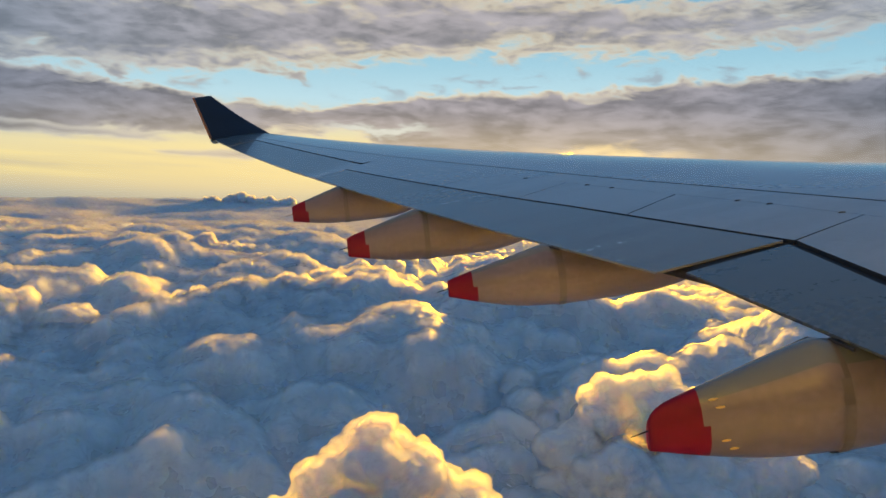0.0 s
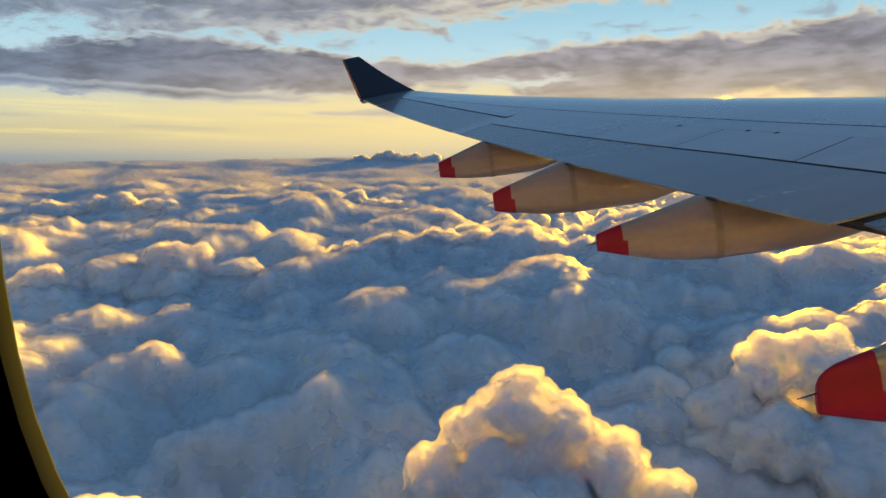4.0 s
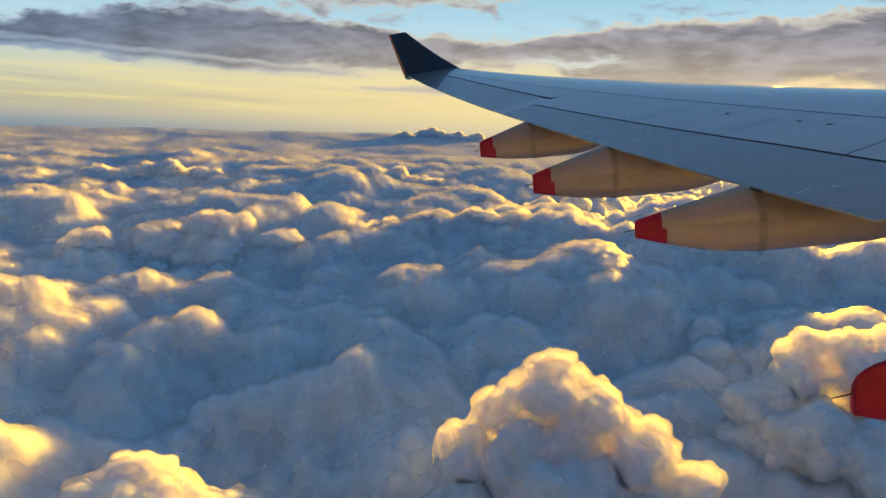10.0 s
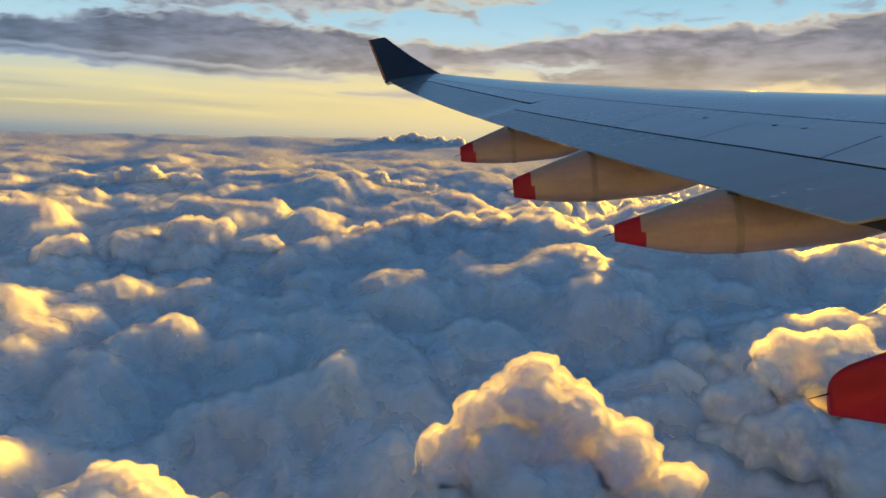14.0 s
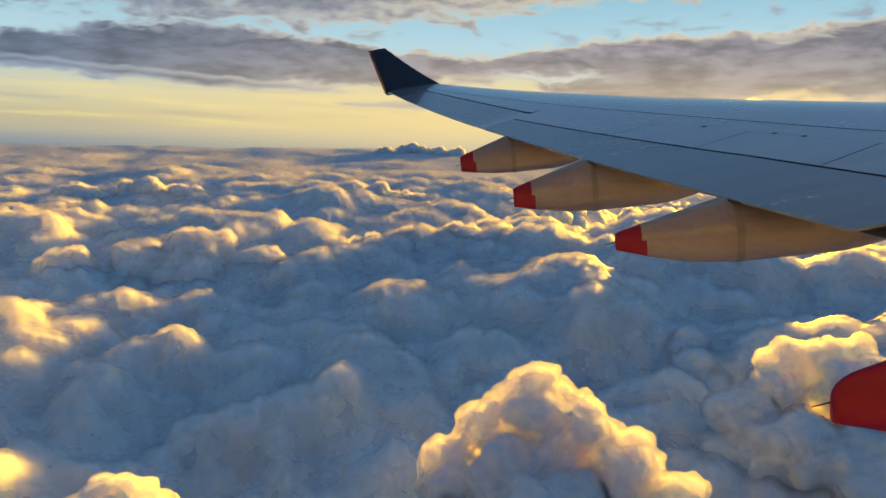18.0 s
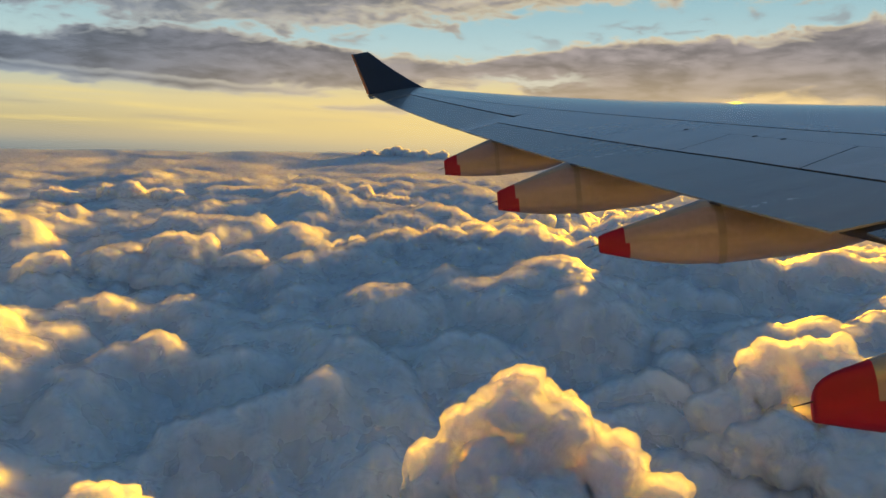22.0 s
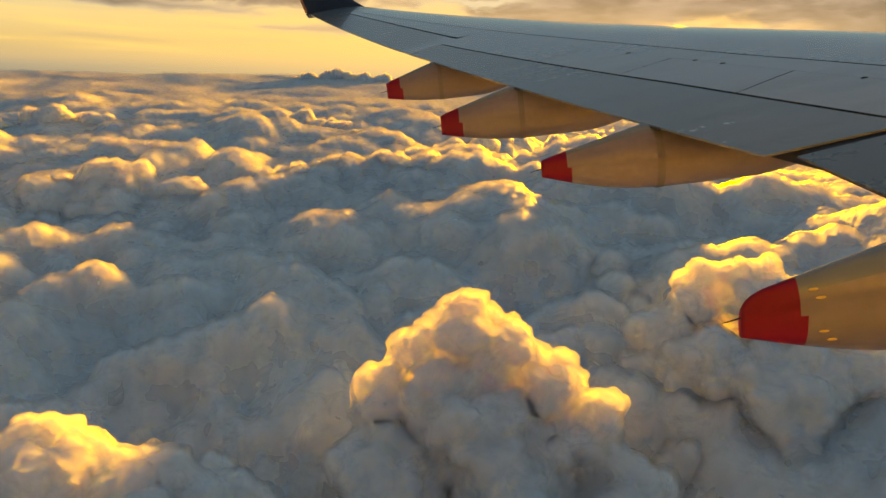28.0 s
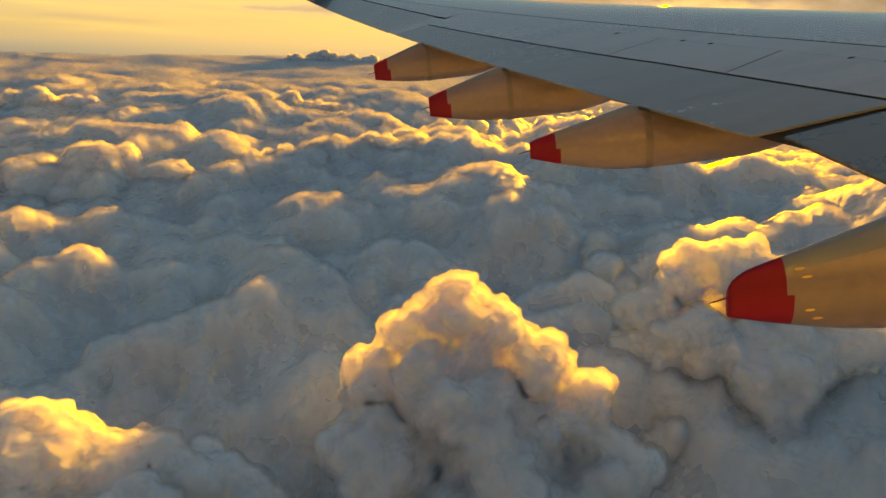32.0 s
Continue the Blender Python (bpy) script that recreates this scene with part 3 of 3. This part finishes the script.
fairing(7.12, 1.38, -0.35, -0.66, -0.88, 3.6, 0.28, 0.38)


# ---- fuselage and the cabin window ----
def fuselage():
    n, xs = 96, np.linspace(-26, 6, 65)
    ph = np.linspace(0, 2 * np.pi, n, endpoint=False)
    rings = np.stack([np.broadcast_to(xs[:, None], (len(xs), n)), 2.82 * np.cos(ph)[None] * np.ones((len(xs), 1)),
                      1.05 + 2.82 * np.sin(ph)[None] * np.ones((len(xs), 1))], -1)
    v = rings.reshape(-1, 3)
    f = grid_faces(len(xs), n, True)
    c = v[f].mean(1)
    keep = ~((np.abs(c[:, 0] - EYE.x - 0.02) < 0.55) & (c[:, 1] > 0) & (np.abs(c[:, 2] - EYE.z) < 0.5))
    me = mesh_from("fuselage", v, f[keep])
    b = bmesh.new()
    b.from_mesh(me)
    ends = [e for e in b.edges if e.is_boundary and (abs(e.verts[0].co.x + 26) < 0.01 or abs(e.verts[0].co.x - 6) < 0.01)]
    bmesh.ops.holes_fill(b, edges=ends)
    return b


hull = part("fuselage", fuselage(), WHITE, airliner, "white fuselage skin")


def oval(cx, cz, a, b, n=72, e=2.8):
    ph = np.linspace(0, 2 * np.pi, n, endpoint=False)
    c, s = np.cos(ph), np.sin(ph)
    return np.stack([cx + a * np.sign(c) * np.abs(c) ** (2 / e), cz + b * np.sign(s) * np.abs(s) ** (2 / e)], -1)


WINDOW = (0.095, 0.0, 0.185, 0.155)


def ring_strip(loops, flip=False):
    """Loops of equal length, each an (n, 3) array."""
    v = np.concatenate(loops)
    n = len(loops[0])
    f = grid_faces(len(loops), n, True)
    return mesh_from("ring", v, f[:, ::-1] if flip else f)


def loop(shape, y):
    return np.stack([shape[:, 0], np.full(len(shape), y), shape[:, 1]], -1)


inner = oval(*WINDOW)
wide = oval(WINDOW[0], WINDOW[1], 0.72, 0.72, e=8)
window_1 = tagged(new("window_1"), "cabin window with a beige reveal and clear acrylic pane", "window", kind="structure")
part("sidewall_panel", ring_strip([loop(wide, 0.152), loop(wide, 0.15), loop(inner, 0.15)]), LINING, window_1, "cabin side wall painted dark as in shade")
seal = oval(WINDOW[0], WINDOW[1], WINDOW[2] - 0.0012, WINDOW[3] - 0.0012)
part("reveal", ring_strip([loop(inner, 0.1502), loop(seal, 0.1540), loop(seal, 0.1546), loop(oval(WINDOW[0], 0, 0.4, 0.4), 0.162)]), REVEAL, window_1, "beige window reveal")
pane_shape = oval(WINDOW[0], WINDOW[1], 0.30, 0.30)
b = bmesh.new()
vs = [b.verts.new(p) for p in loop(pane_shape, 0.185)]
b.faces.new(vs)
pane = part("pane", b, ACRYLIC, window_1, "clear acrylic pane")
pane.visible_shadow = False


# ---- clouds ----
DECK = -205.0
_cell = np.random.RandomState(11).uniform(0.1, 0.9, size=(4096, 3))


def heads(p, cell, seed=0):
    """Rounded heads of many sizes, heaped like a cauliflower: about 1 on a large head's top, 0 in the dips. p: (n, 3)."""
    q = p / cell
    c = np.floor(q).astype(np.int64)
    total = np.full(len(q), 1e-6)
    for dx in (-1, 0, 1):
        for dy in (-1, 0, 1):
            for dz in (-1, 0, 1):
                k = c + (dx, dy, dz)
                h = (k[:, 0] * 73856093 ^ k[:, 1] * 19349663 ^ k[:, 2] * 83492791 ^ (seed * 7919)) & 4095
                d = k + _cell[h] - q
                r = 0.35 + 0.75 * _cell[(h * 7 + 13) & 4095, 0]
                total += np.exp(8 * (r * r - (d * d).sum(1)))
    return np.log(total + 0.02) / 8 + 0.3


def grid_normals(v, wrap):
    """Unit normals of a (rows, cols, 3) sheet."""
    du = np.gradient(v, axis=0)
    if wrap:
        dv = (np.roll(v, -1, 1) - np.roll(v, 1, 1)) / 2
    else:
        dv = np.gradient(v, axis=1)
    n = np.cross(du, dv)
    return n / np.maximum(np.linalg.norm(n, axis=-1, keepdims=True), 1e-9)


def swell(v, wrap, steps, seed=0, share=None, lean=None):
    """Grow heads on a sheet along its normals, large ones first, smaller ones on those. lean: how far to grow straight up instead."""
    for k, (cell, amount) in enumerate(steps):
        n = grid_normals(v, wrap)
        if lean is not None:
            n = n * (1 - lean[..., None]) + np.array([0, 0, 1.0]) * lean[..., None]
        flat = v.reshape(-1, 3)
        wob = np.stack([perlin(flat / (cell * 1.3) + 3.1 * j + seed) for j in (1, 2, 3)], -1) * cell * 0.45
        h = heads(flat + wob, cell, seed + k) + 0.42 * perlin(flat / (cell * 0.9) + seed) + 0.26 * perlin(flat / (cell * 0.42) + seed) + 0.13 * perlin(flat / (cell * 0.2) + seed)
        h = h.reshape(v.shape[:2])
        if share is not None:
            h = h * share[k]
        v = v + n * (h * amount)[..., None]
    return v


def eased(v, times):
    """A wrapped sheet with its creases smoothed out."""
    for _ in range(times):
        up, down = np.concatenate([v[:1], v[:-1]]), np.concatenate([v[1:], v[-1:]])
        v = v * 0.4 + (np.roll(v, 1, 1) + np.roll(v, -1, 1) + up + down) * 0.15
    return v


def shells(v, thing, mats, gaps, faces, out):
    """Thin layers of mist over a cloud's sheet; gap: a width or a field of widths."""
    for m, gap in zip(mats, gaps):
        fuzz = perlin(v.reshape(-1, 3) / 9.0 + 5).reshape(v.shape[:2]) + 0.6 * perlin(v.reshape(-1, 3) / 4.0 + 5).reshape(v.shape[:2])
        g = gap * (1 + 0.4 * fuzz)
        part("mist", mesh_from("mist", (v + out * np.asarray(g)[..., None]).reshape(-1, 3), faces), m, thing, "thin bright mist at the cloud's edge")


def cloud_sea():
    fine = np.linspace(radians(-47), radians(47), 740)
    rest = np.linspace(radians(47), radians(313), 60)[1:-1]
    az = (np.concatenate([fine, rest]) + radians(6))[::-1]
    r = 130 * (4950 / 130) ** np.linspace(0, 1, 460)
    R, AZ = np.meshgrid(r, az, indexing="ij")
    x, y = R * np.sin(AZ), R * np.cos(AZ)
    p = np.stack([x, y, np.zeros_like(x)], -1).reshape(-1, 3)
    big = perlin(p / 1100 + 3.3) * 26 + perlin(p / 450 + 1.3) * 24 + perlin(p / 210 + 8.3) * 14
    # a long bank square to the sun ahead, a trough to its left
    to_sun, beside = p[:, 0] * 0.77 + p[:, 1] * 0.64, p[:, 0] * 0.64 - p[:, 1] * 0.77
    big = big + 22 * np.exp(-((to_sun - 848) / 150) ** 2 - ((beside + 597) / 450) ** 2) - 14 * np.exp(-((p[:, 0] + 260) / 260) ** 2 - ((p[:, 1] - 620) / 330) ** 2)
    big = big - 38 * np.exp(-((p[:, 0] - 190) / 220) ** 2 - ((p[:, 1] - 430) / 210) ** 2)
    # towards the sun the deck sinks away and lets the light in
    bearing = np.degrees(np.arctan2(p[:, 0], p[:, 1]))
    reach = np.hypot(p[:, 0], p[:, 1])
    big = big - 75 * np.exp(-((bearing - 24) / 13) ** 2) * np.clip((reach - 1150) / 700, 0, 1)
    big = big - 34 * np.exp(-((bearing - 14) / 9) ** 2 - ((reach - 1600) / 420) ** 2) + 20 * np.exp(-((bearing - 7) / 9) ** 2 - ((reach - 720) / 200) ** 2)
    big = big - 45 * np.clip((390 - reach) / 140, 0, 1) - 26 * np.exp(-((bearing + 24) / 13) ** 2 - ((reach - 470) / 150) ** 2)
    z = DECK + big.reshape(x.shape) * (1 - 0.6 * R / 4950) + 128 * (R / 4950) ** 1.8
    v = np.stack([x, y, z], -1)
    rough = np.clip(0.8 + 0.7 * perlin(p / 380 + 6.6), 0.85, 1.3).reshape(x.shape)
    near = np.clip(1.5 - R / 1600, 0, 1)
    far = np.clip(0.6 + R / 3000, 0, 1)
    rough = rough * np.clip((3700 - R) / 1900, 0.14, 1)
    rough = rough * (1 - 0.55 * R / 4950)
    side = np.degrees((AZ + np.pi) % (2 * np.pi) - np.pi)
    rough = rough * (1 - 0.65 * np.clip((side - 7) / 8, 0, 1) * np.clip((60 - side) / 15, 0, 1) * np.clip((R - 1150) / 400, 0, 1))
    rough = rough * np.clip((R - 120) / 320, 0.35, 1)
    v = swell(v, True, ((170, 46), (80, 34), (40, 17), (18, 6.0), (8, 1.8)), 3, (rough, rough, rough * np.clip(1.9 - R / 3500, 0.5, 1), rough * near, rough * np.clip(1.4 - R / 700, 0, 1)), far)
    soft = eased(v, 6)
    fluff = perlin(soft.reshape(-1, 3) / 16 + 2.2) * 2.8 + perlin(soft.reshape(-1, 3) / 7 + 4.1) * 1.5 + perlin(soft.reshape(-1, 3) / 3.2 + 6.7) * 0.6
    v = soft + np.array([0, 0, 1.0]) * (fluff.reshape(x.shape) * np.clip(1.8 - R / 2000, 0, 1))[..., None]
    faces = grid_faces(len(r), len(az), True)[:, ::-1]
    ob = new("cloud_sea", mesh_from("cloud_sea", v.reshape(-1, 3), faces))
    ob.data.materials.append(CLOUD_SEA)
    tagged(ob, "endless rolling sea of grey cloud gilded by low sun", "clouds", kind="structure")
    low = eased(v, 36)[::2, ::2]        # thin mist lies in the dips
    shells(low, ob, (VEIL,), (3.0,), grid_faces(*low.shape[:2], True)[:, ::-1], np.array([0, 0, 1.0]))
    shells(eased(v, 3), ob, (SEA_MIST,), (3.0 + 6.0 * np.clip(R / 2500, 0, 1),), faces, np.array([0, 0, 1.0]))


cloud_sea()


_ball = bmesh.new()
bmesh.ops.create_icosphere(_ball, subdivisions=2, radius=1)
BALL_V = np.array([v.co[:] for v in _ball.verts])
BALL_F = np.array([[v.index for v in f.verts] for f in _ball.faces])
_ball.free()


def grow(lobes, seed, counts):
    """Heads upon heads: each lobe (x, y, z, radius) bears smaller ones on its upper side, those smaller ones again."""
    rng = np.random.RandomState(seed)
    level, every = np.array(lobes, float), [np.array(lobes, float)]
    for n in counts:
        k = len(level) * n
        d = rng.normal(size=(k, 3))
        d[:, 2] = np.abs(d[:, 2]) * 0.9 - 0.25
        d /= np.linalg.norm(d, axis=1, keepdims=True)
        base = np.repeat(level, n, 0)
        r = base[:, 3] * rng.uniform(0.24, 0.50, k)
        level = np.concatenate([base[:, :3] + d * (base[:, 3:] * 0.92 - 0.25 * r[:, None]), r[:, None]], 1)
        every.append(level)
    return np.concatenate(every)


def melt(heap, voxel, smooth, fuzz, seed):
    """The balls of a heap melted into one skin, eased and roughened."""
    v = (BALL_V[None] * heap[:, None, 3:] + heap[:, None, :3]).reshape(-1, 3)
    f = (BALL_F[None] + (np.arange(len(heap)) * len(BALL_V))[:, None, None]).reshape(-1, 3)
    raw = new("heap", mesh_from("heap", v, f))
    fuse = raw.modifiers.new("fuse", "REMESH")
    fuse.mode, fuse.voxel_size = "VOXEL", voxel
    ease = raw.modifiers.new("ease", "SMOOTH")
    ease.factor, ease.iterations = 0.6, smooth
    me = bpy.data.meshes.new_from_object(raw.evaluated_get(bpy.context.evaluated_depsgraph_get()))
    bpy.data.objects.remove(raw)
    n = len(me.vertices)
    co, no = np.zeros(n * 3, np.float32), np.zeros(n * 3, np.float32)
    me.vertices.foreach_get("co", co)
    me.vertex_normals.foreach_get("vector", no)
    co, no = co.reshape(-1, 3).astype(float), no.reshape(-1, 3)
    for size, amount in fuzz:
        co = co + no * (perlin(co / size + seed) * amount)[:, None]
    me.vertices.foreach_set("co", co.astype(np.float32).ravel())
    me.polygons.foreach_set("use_smooth", np.ones(len(me.polygons), bool))
    me.update()
    me.materials.clear()
    return me


def cumulus(lobes, seed, label, counts=(22, 12), voxel=1.35, fuzz=((21, 5.6), (10.0, 3.0), (5.0, 1.3)), gap=2.2, group="standing cumulus", smooth=13):
    """One heaped cloud: a smooth dense heart, and round it the finer heads in thin bright mist."""
    heap = grow(lobes, seed, counts)
    heap = heap[heap[:, 3] > voxel * 1.3]
    ob = new("cumulus_cloud", melt(heap, voxel, smooth, fuzz, seed))
    ob.data.materials.append(CLOUD)
    heap[:, 3] += gap
    part("mist", melt(heap, voxel * 1.1, smooth // 3, (*fuzz, (voxel * 2.6, 0.35 * voxel)), seed), MIST, ob, "thin bright mist at the cloud's edge")
    return tagged(ob, label, "cloud", group)


def lobe(az, el, dist, r):
    """A lobe by its bearing (right of +y), the elevation of its top and its distance."""
    a, e = radians(az), radians(el)
    return (dist * math.sin(a), dist * math.cos(a), dist * math.tan(e) - r, r)


cumulus([lobe(-34, -27.6, 310, 30), lobe(-27, -26.0, 312, 22), lobe(-22.5, -27.0, 308, 20), lobe(-18, -29.2, 300, 19), lobe(-14.5, -30.4, 298, 18), lobe(-11, -32.9, 292, 19),
         lobe(-22, -31.4, 285, 30), lobe(-14, -35.4, 280, 27), lobe(-31, -31.9, 285, 32), lobe(-19, -37.4, 262, 28), lobe(-28, -36.4, 262, 30), lobe(-24, -41.4, 240, 26),
         lobe(-11, -39.4, 256, 24), lobe(-20, -49.4, 235, 34)],
        3, "billowing cumulus bank with gold sunlit crest")
cumulus([lobe(8.0, -18.4, 312, 15), lobe(11.6, -20.2, 308, 15), lobe(15.0, -22.4, 302, 14), lobe(18.8, -25.4, 296, 15), lobe(22.5, -29.3, 290, 16), lobe(4.2, -20.6, 310, 12), lobe(1.4, -24.0, 303, 14),
         lobe(8.5, -23.4, 294, 25), lobe(12.5, -27.8, 284, 26), lobe(2.5, -28.8, 284, 22), lobe(9, -33.8, 266, 30), lobe(18, -32.8, 275, 24), lobe(4, -38.8, 250, 26),
         lobe(14, -40.8, 255, 30), lobe(25, -35.8, 275, 22), lobe(-3, -37.8, 258, 22)],
        5, "cumulus tower glowing gold on its sunward side")
cumulus([lobe(24.5, -17.5, 430, 17), lobe(27.2, -15.0, 440, 17), lobe(30.5, -13.4, 445, 21), lobe(34.5, -14.6, 440, 20), lobe(38.0, -17.0, 430, 22), lobe(28.0, -19.0, 415, 28),
         lobe(33.0, -19.0, 410, 32), lobe(23.6, -21.5, 412, 19), lobe(29.0, -26.0, 385, 32), lobe(36.0, -25.0, 390, 30), lobe(22.0, -25.5, 405, 20)],
        11, "tall cumulus with burning gold rim")
cumulus([lobe(-28, -8.8, 900, 46), lobe(-23.5, -8.2, 905, 42), lobe(-19, -7.6, 910, 44), lobe(-15, -8.6, 900, 40), lobe(-11.5, -10.2, 890, 38), lobe(-20, -10.2, 870, 60), lobe(-27, -10.8, 860, 60)],
        7, "long ridge of cumulus with gold sunlit heads", (18, 8), 3.2, ((30, 5.0), (14, 2.8), (6, 1.4)), 3.2)
cumulus([lobe(-5.5, -7.9, 960, 32), lobe(-2.2, -7.0, 970, 34), lobe(1.4, -6.6, 975, 38), lobe(4.6, -7.0, 965, 32), lobe(7.6, -8.1, 950, 28), lobe(-3.0, -9.0, 940, 46), lobe(2.6, -8.8, 940, 50)],
        13, "broad cumulus ridge with gold-edged top", (20, 9), 3.0, ((30, 6.0), (14, 3.2), (6, 1.5)), 3.2)
cumulus([lobe(-2.5, -0.30, 4600, 50), lobe(-3.3, -0.55, 4600, 60), lobe(-1.7, -0.52, 4600, 64), lobe(-0.4, -0.60, 4600, 66), lobe(0.9, -0.70, 4600, 70), lobe(-4.8, -0.68, 4600, 70)],
        9, "distant small cumulus on the horizon", (24, 6), 5.0, ((20, 2.0),), 5.0)
# smaller heads standing out of the sea ahead, in the sun
for seed, puff in enumerate((
        ((1.6, -6.3, 1320, 40), (3.6, -6.1, 1280, 46), (5.6, -6.5, 1240, 38)),
        ((4.4, -8.7, 1010, 34), (7.0, -8.5, 1000, 38), (9.2, -8.9, 980, 34)),
        ((5.6, -10.9, 780, 28), (8.2, -10.5, 770, 32), (11.2, -10.9, 760, 28)),
        ((14.8, -9.4, 920, 34), (18.0, -9.1, 930, 38), (21.2, -9.5, 940, 34)),
        ((20.0, -14.4, 610, 20), (23.6, -13.9, 630, 22), (27.4, -14.4, 650, 20)),
        ((20.5, -15.6, 560, 18), (23.5, -15.2, 570, 20), (26.0, -15.9, 565, 18), (23.0, -17.0, 555, 28)),
        ((-8.0, -4.2, 1700, 50), (-5.0, -3.9, 1720, 56), (-2.4, -4.3, 1690, 50)),
        ((-27.0, -3.6, 1900, 52), (-23.0, -3.4, 1920, 60), (-20.0, -3.8, 1880, 52)))):
    cumulus([lobe(*q) for q in puff], 20 + seed, "small cumulus head with a gold sunlit crest", (20, 8), 3.1,
            ((30, 5.0), (14, 2.8), (6, 1.4)), 3.2, "cumulus heads in the sea of cloud")
# a scatter of low heads under the sun, the glittering lane across the sea
lane = np.random.RandomState(41)
for seed in range(26):
    far = 780 * (1700 / 780) ** (seed / 25)
    bearing = lane.uniform(-2, 17) + 2.5 * (1 - seed / 25) * lane.uniform(0, 4)
    top = math.degrees(math.atan2(DECK + 128 * (far / 4950) ** 1.8 + lane.uniform(44, 64), far))
    size = lane.uniform(9, 15) * (0.7 + far / 1100)
    cumulus([lobe(bearing, top, far, size), lobe(bearing + 1.1 * 600 / far, top - 0.3, far * 1.01, size * 0.8), lobe(bearing - 1.5 * 600 / far, top - 0.5, far * 0.99, size * 0.85),
             lobe(bearing - 0.4, top - 1.2, far * 0.985, size * 1.3)],
            60 + seed, "low cumulus head gilded by the sun", (14, 6), 2.2 + far / 900, ((22, 3.4), (10, 1.9), (5, 0.9)), 2.8, "low heads in the sunlit lane")
